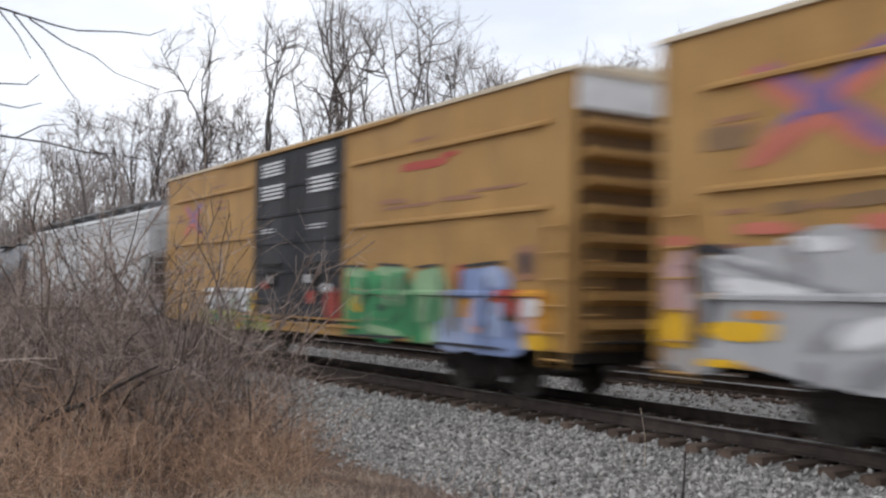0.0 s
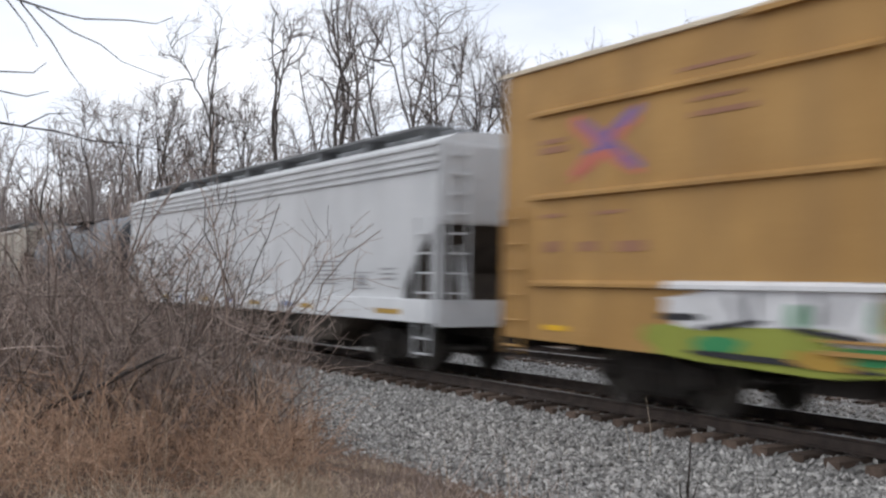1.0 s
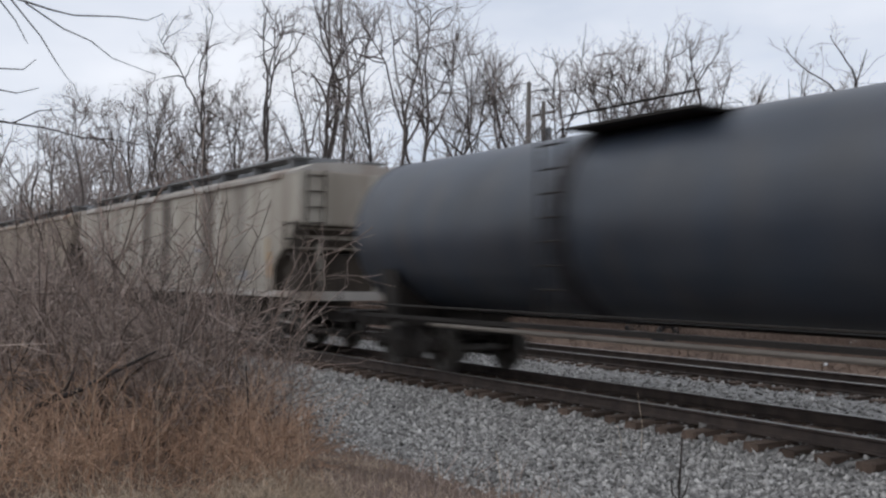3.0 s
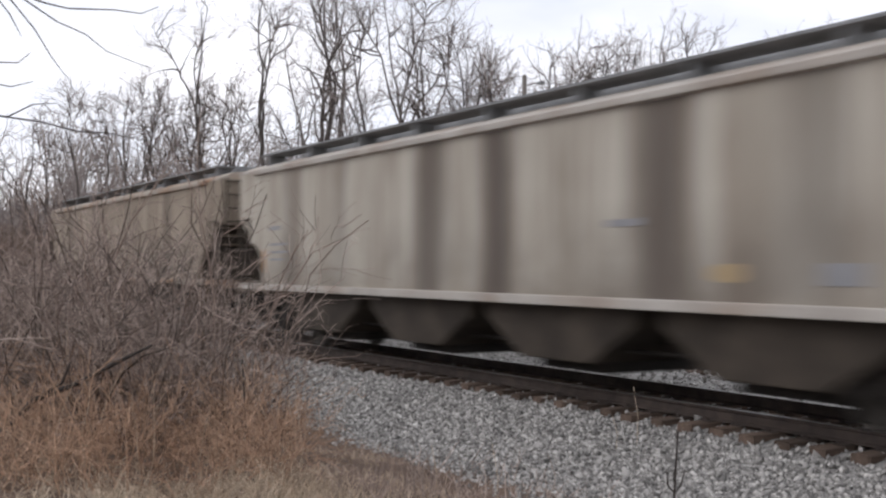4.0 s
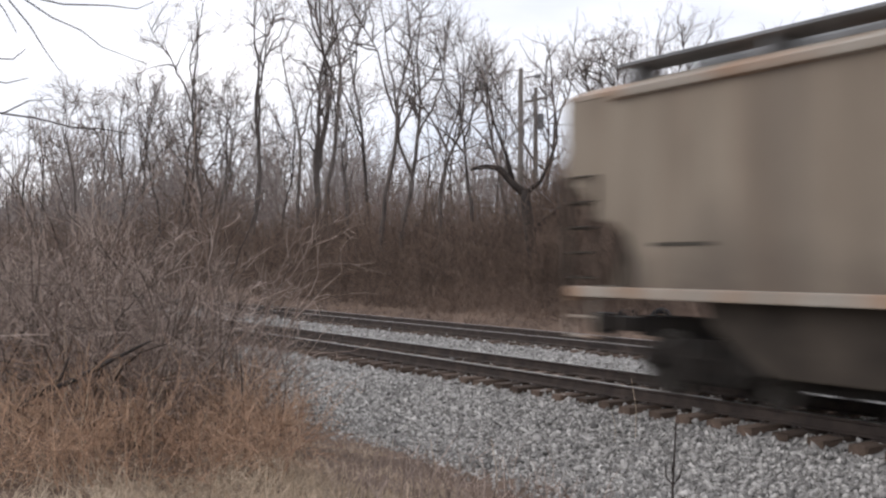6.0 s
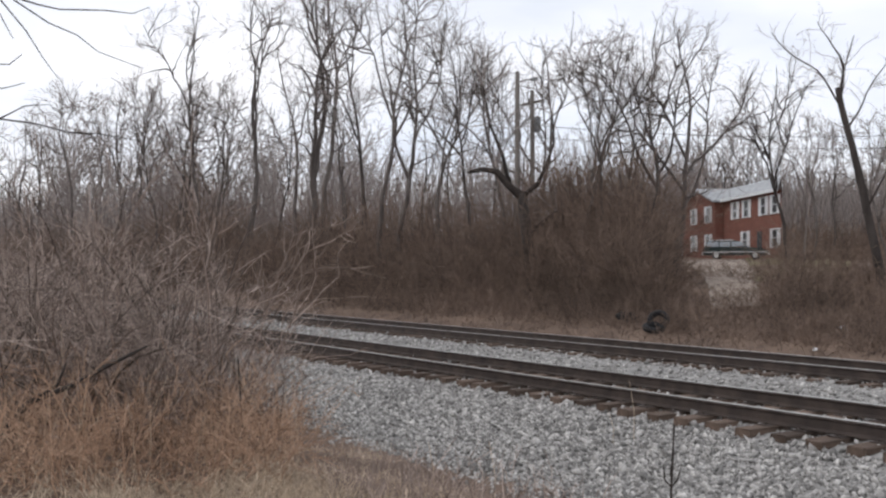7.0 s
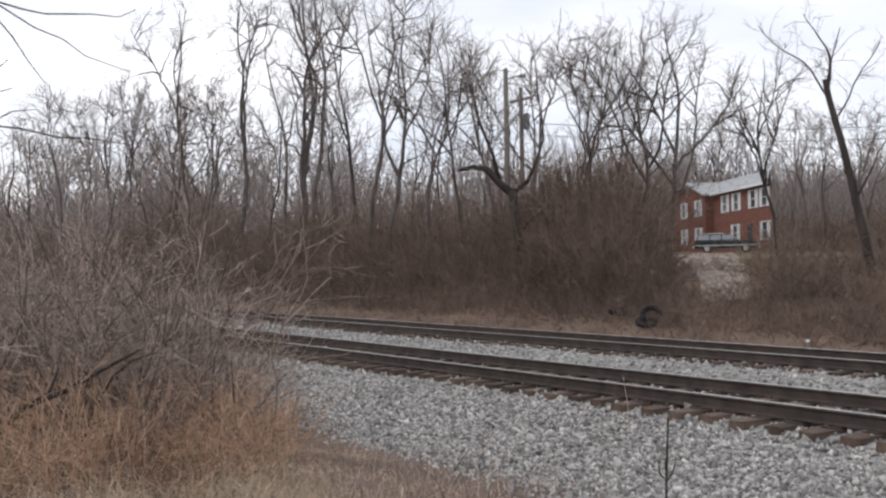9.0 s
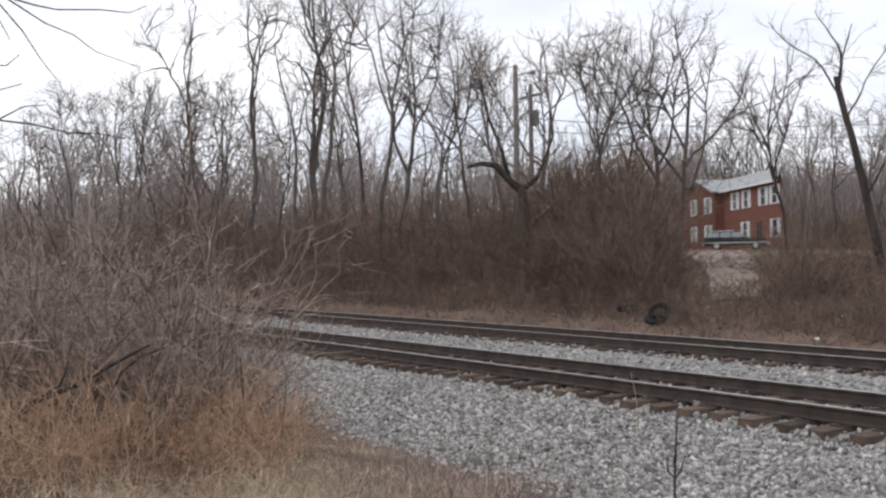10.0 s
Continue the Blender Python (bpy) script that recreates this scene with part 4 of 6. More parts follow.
def along(pts, rng, n_each, lo, hi):
    """Random places on centre lines, with the local direction."""
    m, s = pts.shape[0], pts.shape[1] - 1
    i = np.repeat(np.arange(m), n_each)
    u = rng.uniform(lo, hi, len(i)) * s
    k = np.minimum(u.astype(int), s - 1)
    w = (u - k)[:, None]
    a, b = pts[i, k], pts[i, k + 1]
    d = b - a
    return a * (1 - w) + b * w, d / (np.linalg.norm(d, axis=1)[:, None] + 1e-9), u / s


def bent_away(rng, d, out, lift):
    side = np.cross(d, rng.normal(0, 1, d.shape))
    side /= np.linalg.norm(side, axis=1)[:, None] + 1e-9
    w = d + side * out
    w[:, 2] += lift
    return w


def tree_arrays(seed, height, leaders, spread, fullness=1.0, thick=1.0, low=0.28, lean=(0, 0), twig=0.0065):
    """Bare tree out of tapered stalks: trunk and limbs, then branches and twigs."""
    rng = np.random.default_rng(seed)
    one = np.ones
    fork = height * rng.uniform(low, low + 0.17)
    wood, fine = [], []
    v, f, trunk = strands(rng, np.array([[0, 0, -0.15]]), np.array([[lean[0], lean[1], 1.0]]), one(1) * fork, one(1) * 0.0165 * height * thick, one(1) * 0.012 * height * thick, 6, 0.04, 0, 8)
    wood.append((v, f))
    a = rng.uniform(0, 6.28) + np.arange(leaders) * 6.28 / leaders + rng.normal(0, 0.3, leaders)
    tilt = rng.uniform(0.35, 1.1, leaders) * spread
    d = np.stack([np.cos(a) * tilt + lean[0], np.sin(a) * tilt + lean[1], one(leaders)], -1)
    top = np.repeat(trunk[:, -1], leaders, 0)
    ln = (height - fork) * rng.uniform(0.8, 1.05, leaders)
    v, f, lead = strands(rng, top, d, ln, one(leaders) * 0.0080 * height * thick, one(leaders) * 0.0013 * height, 8, 0.13, -0.05, 6)
    wood.append((v, f))
    s, dd, u = along(lead, rng, 6, 0.1, 0.9)
    v, f, limb = strands(rng, s, bent_away(rng, dd, 1.1, 0.12), height * 0.26 * (1.05 - 0.6 * u) * rng.uniform(0.7, 1.3, len(u)),
                         height * 0.0029 * (1.1 - 0.7 * u) * thick, one(len(u)) * twig, 5, 0.24, -0.14, 4)
    wood.append((v, f))
    s, dd, u = along(trunk, rng, 4, 0.5, 1.0)
    v, f, low_limb = strands(rng, s, bent_away(rng, dd, 1.2, 0.2), height * 0.2 * rng.uniform(0.5, 1.2, len(u)), one(len(u)) * height * 0.0026, one(len(u)) * twig, 5, 0.2, -0.1, 4)
    wood.append((v, f))
    carriers = np.concatenate([limb, low_limb])
    s, dd, u = along(carriers, rng, max(2, int(7 * fullness)), 0.15, 1.0)
    v, f, branch = strands(rng, s, bent_away(rng, dd, 1.3, 0.05), height * 0.095 * rng.uniform(0.5, 1.4, len(u)), one(len(u)) * twig * 1.3, one(len(u)) * twig * 0.8, 4, 0.18, -0.05, 3)
    fine.append((v, f))
    s, dd, u = along(lead, rng, 7, 0.5, 1.0)
    v, f, branch2 = strands(rng, s, bent_away(rng, dd, 1.3, 0.05), height * 0.09 * rng.uniform(0.5, 1.4, len(u)), one(len(u)) * twig * 1.3, one(len(u)) * twig * 0.8, 4, 0.18, -0.05, 3)
    fine.append((v, f))
    s, dd, u = along(np.concatenate([branch, branch2]), rng, max(1, int(5 * fullness)), 0.2, 1.0)
    v, f, _ = strands(rng, s, bent_away(rng, dd, 1.3, 0.0), height * 0.045 * rng.uniform(0.5, 1.5, len(u)), one(len(u)) * twig * 0.85, one(len(u)) * twig * 0.5, 2, 0.2, 0, 3)
    fine.append((v, f))
    return wood, fine


def crown_tree(seed, height, lean, fork, leaders, spread, thick, twig, full=1.0):
    """A bare tree of its own: a crooked stem that runs on to the top, leaders that part from it, limbs, branches and twigs. Local x: sideways."""
    rng = np.random.default_rng(seed)
    one = np.ones
    wood, fine = [], []
    r0 = 0.0135 * height * thick
    v, f, stem = strands(rng, np.array([[0, 0, -0.2]]), np.array([[lean, 0, 1.0]]), one(1) * height * 1.03, one(1) * r0, one(1) * r0 * 0.10, 16, 0.11, 0, 8, 0.35)
    wood.append((v, f))
    stems = stem
    if leaders:
        k = np.clip((np.linspace(fork, min(0.8, fork + 0.22), leaders) * 16).astype(int), 2, 13)
        side = np.where(np.arange(leaders) % 2 == seed % 2, 1.0, -1.0) * rng.uniform(0.7, 1.2, leaders) * spread
        d = np.stack([lean + side, rng.normal(0, 0.5, leaders) * spread, one(leaders)], -1)
        u = k / 16
        v, f, lead = strands(rng, stem[0, k], d, height * (1.0 - u) * rng.uniform(0.85, 1.05, leaders), r0 * (1.0 - 0.85 * u) * 0.8, one(leaders) * r0 * 0.1, 16, 0.15, -0.04, 6, 0.2)
        wood.append((v, f))
        stems = np.concatenate([stem, lead])
    s, dd, u = along(stems, rng, max(4, int(8 * full)), max(0.3, fork * 0.8), 0.97)
    v, f, limb = strands(rng, s, bent_away(rng, dd, 1.0, 0.05), height * 0.25 * (1.15 - 0.75 * u) * rng.uniform(0.4, 1.5, len(u)),
                         r0 * 0.34 * (1.15 - 0.8 * u) + twig, one(len(u)) * twig, 7, 0.27, -0.12, 4)
    wood.append((v, f))
    s, dd, u = along(limb, rng, max(3, int(5 * full)), 0.15, 1.0)
    v, f, branch = strands(rng, s, bent_away(rng, dd, 1.0, 0.1), height * 0.075 * rng.uniform(0.5, 1.5, len(u)), one(len(u)) * twig * 1.3, one(len(u)) * twig * 0.9, 4, 0.3, -0.05, 3)
    fine.append((v, f))
    s, dd, u = along(stems, rng, 6, 0.55, 1.0)
    v, f, branch2 = strands(rng, s, bent_away(rng, dd, 1.1, 0.1), height * 0.07 * rng.uniform(0.5, 1.4, len(u)), one(len(u)) * twig * 1.3, one(len(u)) * twig * 0.9, 4, 0.3, -0.05, 3)
    fine.append((v, f))
    s, dd, u = along(np.concatenate([branch, branch2]), rng, max(1, int(2.9 * full)), 0.25, 1.0)
    v, f, _ = strands(rng, s, bent_away(rng, dd, 1.1, 0.05), height * 0.032 * rng.uniform(0.5, 1.6, len(u)), one(len(u)) * twig * 0.9, one(len(u)) * twig * 0.6, 2, 0.3, 0, 3)
    fine.append((v, f))
    return wood, fine


TREE_LABELS = {"tall": "tall bare grey-brown tree with crooked upright limbs", "wide": "bare tree forking low into a wide crown",
               "slim": "slim bare tree at the edge of the woods", "lean": "bare leaning tree with a crooked trunk",
               "dark": "dark bare tree before the brick house", "snag": "dark leaning tree with a broken top and long limbs"}


def make_trees():
    rows = [  # bearing, distance, top, lean, kind, fork, leaders, spread, thickness
        (68.78, 38, 11.1, 0.0, "tall", 0.45, 2, 0.2, 0.75), (66.48, 38, 12.0, 0.06, "tall", 0.55, 2, 0.3, 0.9), (63.45, 39, 10.3, -0.12, "lean", 0.6, 1, 0.35, 0.8),
        (62.82, 37, 12.6, 0.02, "tall", 0.35, 2, 0.12, 1.05), (62.38, 40, 12.9, 0.04, "tall", 0.5, 2, 0.2, 0.85), (59.39, 41, 12.7, -0.11, "lean", 0.5, 2, 0.25, 0.7),
        (58.91, 38, 12.1, 0.02, "wide", 0.5, 3, 0.4, 0.75), (57.72, 40, 12.5, 0.08, "tall", 0.4, 3, 0.3, 0.8), (55.47, 42, 11.8, -0.01, "tall", 0.4, 3, 0.35, 0.75),
        (52.96, 38, 10.6, -0.09, "lean", 0.5, 3, 0.4, 0.7), (51.36, 43, 11.5, -0.11, "lean", 0.4, 3, 0.35, 0.8), (49.19, 44, 11.9, -0.01, "wide", 0.35, 4, 0.4, 0.8),
        (47.98, 36, 9.8, 0.04, "wide", 0.5, 4, 0.5, 0.8), (46.53, 40, 10.9, 0.01, "tall", 0.5, 3, 0.4, 0.75), (45.34, 42, 9.9, 0.0, "tall", 0.4, 3, 0.4, 0.7),
        (44.25, 38, 10.9, 0.10, "wide", 0.4, 4, 0.35, 0.85), (42.15, 33, 9.7, 0.0, "wide", 0.34, 4, 0.42, 1.0), (36.05, 47, 10.8, -0.01, "dark", 0.42, 4, 0.45, 0.85),
        (34.87, 70, 11.6, -0.01, "slim", 0.4, 2, 0.3, 0.7), (33.88, 75, 11.9, -0.01, "slim", 0.4, 2, 0.3, 0.8), (32.86, 80, 13.2, 0.03, "slim", 0.4, 2, 0.3, 0.7),
        (35.4, 64, 11.0, 0.03, "slim", 0.4, 2, 0.3, 0.6), (31.2, 58, 10.0, -0.03, "wide", 0.35, 3, 0.4, 0.8),
        (78.03, 52, 8.7, -0.01, "slim", 0.4, 1, 0.25, 0.7), (76.79, 55, 9.5, -0.04, "slim", 0.4, 2, 0.25, 0.8), (75.39, 50, 10.2, 0.01, "slim", 0.5, 2, 0.2, 0.7),
        (74.39, 60, 10.7, 0.02, "slim", 0.5, 2, 0.25, 0.7), (73.53, 47, 9.4, -0.02, "tall", 0.5, 2, 0.2, 1.0), (72.71, 58, 12.0, 0.06, "slim", 0.5, 2, 0.25, 0.7),
        (71.72, 50, 10.3, -0.01, "slim", 0.5, 2, 0.25, 0.8), (70.83, 55, 10.5, -0.02, "slim", 0.5, 2, 0.25, 0.7), (69.99, 46, 10.0, 0.05, "slim", 0.5, 2, 0.3, 0.7),
        (69.39, 48, 10.1, -0.02, "wide", 0.35, 3, 0.25, 0.7), (68.11, 45, 10.1, 0.0, "wide", 0.35, 3, 0.25, 0.7), (67.56, 52, 10.8, 0.03, "slim", 0.5, 2, 0.3, 0.6),
        (65.08, 60, 12.3, 0.06, "slim", 0.5, 2, 0.3, 0.6), (60.98, 58, 13.3, 0.01, "slim", 0.5, 2, 0.3, 0.6), (60.35, 60, 12.7, -0.01, "slim", 0.5, 2, 0.3, 0.6),
        (56.82, 60, 12.4, -0.01, "slim", 0.5, 2, 0.3, 0.6), (54.57, 62, 13.7, 0.05, "slim", 0.5, 2, 0.3, 0.6), (52.32, 60, 13.3, 0.02, "slim", 0.5, 2, 0.3, 0.6),
        (50.40, 66, 13.7, -0.01, "slim", 0.5, 2, 0.3, 0.6), (47.22, 60, 12.5, 0.02, "slim", 0.5, 2, 0.3, 0.6), (43.17, 60, 13.3, -0.02, "slim", 0.5, 2, 0.3, 0.6),
        (39.82, 120, 18.6, -0.02, "slim", 0.4, 3, 0.35, 0.7), (38.63, 125, 19.8, 0.04, "slim", 0.4, 3, 0.35, 0.7), (37.60, 130, 19.1, -0.01, "slim", 0.4, 3, 0.35, 0.7), (40.42, 130, 19.0, 0.03, "slim", 0.4, 3, 0.35, 0.7)]
    for i, (bearing, dist, top, lean, kind, fork, leaders, spread, thick) in enumerate(rows):
        rise = (top - EYE) / dist + 0.003
        dist = max(dist, (25.6 + 0.9 * (i * 7 % 6)) / math.cos(radians(bearing + SWING)))   # clear of the far track
        x, y, z = spot(bearing, dist)
        wood, fine = crown_tree(200 + i, EYE + rise * dist - z, lean, fork, leaders, spread, thick, 0.00017 * dist, 0.8 if kind == "slim" else 1.0)
        t = tagged(new("tree"), TREE_LABELS[kind], "tree", "bare trees beyond the tracks")
        t.matrix_basis = pose(x, y, z, 0, 0, bearing + SWING)
        part("trunk", quads_mesh("trunk", wood, DARKBARK_M if kind == "dark" else BARK_M), None, t)
        part("crown", quads_mesh("crown", fine, TWIG_M), None, t)
    # leaning tree with a snapped top, from which long limbs rise
    x, y, z = spot(31.5, 33)
    snag = tagged(new("tree"), TREE_LABELS["snag"], "tree", "bare trees beyond the tracks")
    snag.matrix_basis = pose(x, y, z, 0, 0, 32 + SWING)
    rs = np.random.default_rng(77)
    v, f, stem = strands(rs, np.array([[0, 0, -0.2]]), np.array([[-0.115, 0, 1.0]]), np.ones(1) * 6.5, np.ones(1) * 0.15, np.ones(1) * 0.09, 10, 0.06, 0, 8, 0.5)
    st = np.stack([stem[0, 9], stem[0, 9], stem[0, 9], stem[0, 8], stem[0, 5], stem[0, 4]])
    way = np.array([(-0.75, 0.1, 1.0), (0.0, 0, 1.0), (0.25, 0.2, 1.0), (0.75, 0.1, 0.9), (-0.5, 0.2, 0.9), (0.6, -0.2, 0.9)])
    v2, f2, limb = strands(rs, st, way, np.array([3.4, 3.0, 2.4, 2.6, 2.6, 2.4]), np.array([0.035, 0.055, 0.032, 0.03, 0.04, 0.035]), np.full(6, 0.012), 9, 0.14, -0.03, 6, 0.2)
    part("trunk", quads_mesh("trunk", [(v, f), (v2, f2)], DARKBARK_M), None, snag)
    s1, d1, _ = along(limb, rs, 9, 0.2, 1.0)
    v, f, br = strands(rs, s1, bent_away(rs, d1, 0.9, 0.1), rs.uniform(0.4, 1.4, len(s1)), np.full(len(s1), 0.011), np.full(len(s1), 0.006), 5, 0.25)
    s1, d1, _ = along(br, rs, 4, 0.2, 1.0)
    v2, f2, _ = strands(rs, s1, bent_away(rs, d1, 1.0, 0.1), rs.uniform(0.15, 0.5, len(s1)), np.full(len(s1), 0.006), np.full(len(s1), 0.004), 2, 0.25)
    part("crown", quads_mesh("crown", [(v, f), (v2, f2)], TWIG_M), None, snag)
    # dark crooked tree in front of the thicket
    x, y, z = spot(50.3, 40.0)
    crooked = tagged(new("tree"), "dark crooked dead tree with a broken low limb", "tree", "bare trees beyond the tracks")
    crooked.matrix_basis = pose(x, y, z, 0, 0, 53 + SWING)
    crooked.scale = (1.35, 1.35, 1.35)
    b = Build()
    b.tube([(0, 0, -0.2), (0.1, 0, 1.2), (-0.05, 0, 2.2), (-0.15, 0, 3.1)], [0.2, 0.17, 0.16, 0.14], 8)
    b.tube([(-0.15, 0, 3.0), (-0.5, 0.1, 3.3), (-0.9, 0.1, 3.75), (-1.3, 0, 3.8), (-1.75, 0, 3.72)], [0.13, 0.11, 0.1, 0.08, 0.05], 7)
    b.tube([(-0.15, 0, 3.0), (0.3, -0.1, 3.35), (0.55, 0, 3.9), (0.8, 0.1, 4.6), (0.75, 0.1, 5.4)], [0.09, 0.065, 0.05, 0.035, 0.02], 7)
    b.tube([(-0.5, 0.1, 3.3), (-0.7, 0.2, 4.2), (-1.1, 0.2, 5.2), (-1.3, 0.1, 6.3)], [0.08, 0.055, 0.04, 0.02], 6)
    b.tube([(0.0, 0, 1.8), (0.5, 0.2, 2.3), (0.9, 0.2, 2.6)], [0.08, 0.06, 0.03], 6)
    part("trunk", b, DARKBARK_M, crooked, smooth=True)
    r2 = np.random.default_rng(8)
    st = np.array([(-1.1, 0.2, 5.2), (-1.3, 0.1, 6.3), (0.75, 0.1, 5.4), (-0.9, 0.1, 3.75), (0.9, 0.2, 2.6), (-1.7, 0, 3.72)] * 6, float)
    v, f, p = strands(r2, st, r2.normal(0, 0.6, st.shape) + [0, 0, 0.7], r2.uniform(0.6, 1.8, len(st)), np.full(len(st), 0.022), np.full(len(st), 0.009), 5, 0.2)
    s3, d3, _ = along(p, r2, 5, 0.2, 1)
    v2, f2, _ = strands(r2, s3, bent_away(r2, d3, 0.9, 0.1), r2.uniform(0.3, 0.8, len(s3)), np.full(len(s3), 0.01), np.full(len(s3), 0.006), 3, 0.2)
    part("crown", quads_mesh("crown", [(v, f), (v2, f2)], TWIG_M), None, crooked)
    # far woods behind, too many to count
    r3 = np.random.default_rng(12)
    models = [tree_arrays(100 + k, 10.0, 2 + k % 3, 0.25 + 0.1 * (k % 3), 0.55, 0.9, twig=0.02) for k in range(6)]
    chunks = []
    for i in range(135):
        bearing = r3.uniform(28, 82) if i % 2 else r3.uniform(58, 82)
        dist = r3.uniform(75, 150) if bearing > 42 else r3.uniform(115, 170)
        dist = max(dist, r3.uniform(27, 60) / math.cos(radians(bearing)))
        x, y, z = spot(bearing, dist)
        if y < 27:
            continue
        wood, fine = models[i % 6]
        s, a = 0.07 + r3.uniform(0.085, 0.15 if bearing > 60 else 0.125) * math.hypot(x, y) / 10, r3.uniform(0, 6.28)
        rot = np.array([[math.cos(a), -math.sin(a), 0], [math.sin(a), math.cos(a), 0], [0, 0, 1]]) * s
        for v, f in wood + fine[:1]:
            chunks.append((v @ rot.T + [x, y, z], f))
    n = 7600
    be, y = r3.uniform(43.8, 82, n), r3.uniform(31, 75, n)
    be[:3300], y[:3300] = r3.uniform(27, 44.5, 3300), r3.uniform(95, 150, 3300)
    be[3300:5000] = r3.uniform(67, 82, 1700)
    x = aside(be, y)
    reach = np.hypot(x, y) / 1000
    v, f, p = strands(r3, np.stack([x, y, land(x, y)], -1), r3.normal(0, 0.1, (n, 3)) + [0, 0, 1], r3.uniform(3.0, 9.0, n) * (0.6 + reach * 5), reach * r3.uniform(0.5, 1.1, n), reach * 0.3, 3, 0.09)
    s, d, _ = along(p, r3, 2, 0.2, 1.0)
    far = np.repeat(reach, 2)
    v2, f2, _ = strands(r3, s, bent_away(r3, d, 0.8, 0.3), far * r3.uniform(12, 40, len(s)), far * 0.3, far * 0.18, 2, 0.2)
    chunks += [(v, f), (v2, f2)]
    tagged(new("far_woods", quads_mesh("far_woods", chunks, TWIG_M)), "distant bare winter woods", "woods", kind="stuff")


BRUSH_TOP = np.array([  # bearing, rise of the brush's outline over the eye's level, as a slope
    (30.0, 0.030), (36.0, 0.030), (36.6, 0.0), (42.2, -0.01), (42.9, 0.06), (43.6, 0.125), (44.6, 0.14), (46.3, 0.13), (48.2, 0.112), (49.5, 0.095), (51.4, 0.075), (53.0, 0.085), (55.2, 0.09),
    (57.8, 0.09), (60.4, 0.083), (62.3, 0.09), (64.1, 0.045), (66.5, 0.06), (68.0, 0.11), (69.8, 0.11), (70.6, 0.06), (73.0, 0.042), (82.0, 0.035)])


def make_thicket():
    """Tangled brown brush on the bank beyond the tracks."""
    rng = np.random.default_rng(21)
    chunks = []

    def grow(be, y, h, sway, twigs, size):
        x = aside(be, y)
        reach = np.hypot(x, y) / 1000
        n = len(x)
        st = np.stack([x, y, land(x, y) - 0.05], -1)
        v, f, p = strands(rng, st, rng.normal(0, sway, (n, 3)) + [0, 0, 1], h, rng.uniform(0.22, 0.42, n) * reach, rng.uniform(0.14, 0.2, n) * reach, 3, 0.22, 0.1)
        chunks.append((v, f))
        s, d, _ = along(p, rng, twigs, 0.15, 1.0)
        far = np.repeat(reach, twigs)
        v, f, _ = strands(rng, s, bent_away(rng, d, 1.3, 0.1), far * rng.uniform(8, 28, len(s)) * size, far * rng.uniform(0.15, 0.25, len(s)), far * 0.12, 1, 0.35, 0.05)
        chunks.append((v, f))

    # the high tangle, its outline uneven, lower at the front
    n = 7600
    be = rng.uniform(42.6, 81, n)
    be[:1700] = rng.uniform(43, 50, 1700)
    y = rng.uniform(23.0, 30.5, n)
    top = EYE + (np.interp(be, BRUSH_TOP[:, 0], BRUSH_TOP[:, 1]) + 0.003) * y / np.cos(np.radians(be + SWING))
    x = aside(be, y)
    clump = np.interp(be, [43, 49, 52], [0.92, 0.9, 0.8]) + 0.2 * np.sin(x * 0.8 + 1) * np.sin(y * 0.9 + x * 0.3) + 0.16 * np.sin(x * 1.7 + 1) + 0.1 * np.sin(x * 4.3)
    h = (top - land(x, y)) * clump * (1.08 - 0.68 * rng.random(n) ** 1.3) * np.interp(y, [23, 26.5], [0.5, 1.0])
    grow(be, y, np.maximum(h, 0.4), 0.24, 6, 1.1)
    # low brush along the foot of the bank and round the yard
    for b0, b1, n, y0, y1, h0, h1 in ((41.5, 66.0, 2300, 20.8, 24.5, 0.2, 1.2), (30, 43, 1500, 20.4, 25, 0.25, 1.1), (30, 37.0, 1300, 23, 32, 0.7, 2.3), (28, 36.4, 1300, 58, 70, 1.5, 4.0),
                                      (42.0, 44.0, 300, 26, 32, 0.8, 2.6), (36.8, 42.0, 130, 31, 38, 0.25, 0.8), (30, 43, 600, 20.2, 23, 0.15, 0.7)):
        be, y = rng.uniform(b0, b1, n), rng.uniform(y0, y1, n)
        if b0 == 30:
            ok = (be < 37.2) | (be > 41.6) | (rng.random(n) < 0.45)
            be, y = be[ok], y[ok]
        x = aside(be, y)
        clump = np.clip(0.7 + 0.34 * np.sin(x * 0.45 + 1) * np.sin(y * 0.7 + x * 0.3) + 0.22 * np.sin(x * 1.3 + 1) + rng.normal(0, 0.12, len(x)), 0.2, 1.3)
        grow(be, y, rng.uniform(h0, h1, len(x)) * clump, 0.5, 3, 0.9)
    tagged(new("brush_thicket", quads_mesh("brush_thicket", chunks, BRUSH_M)), "dense tangled brown brush on the bank", "brush", kind="stuff")


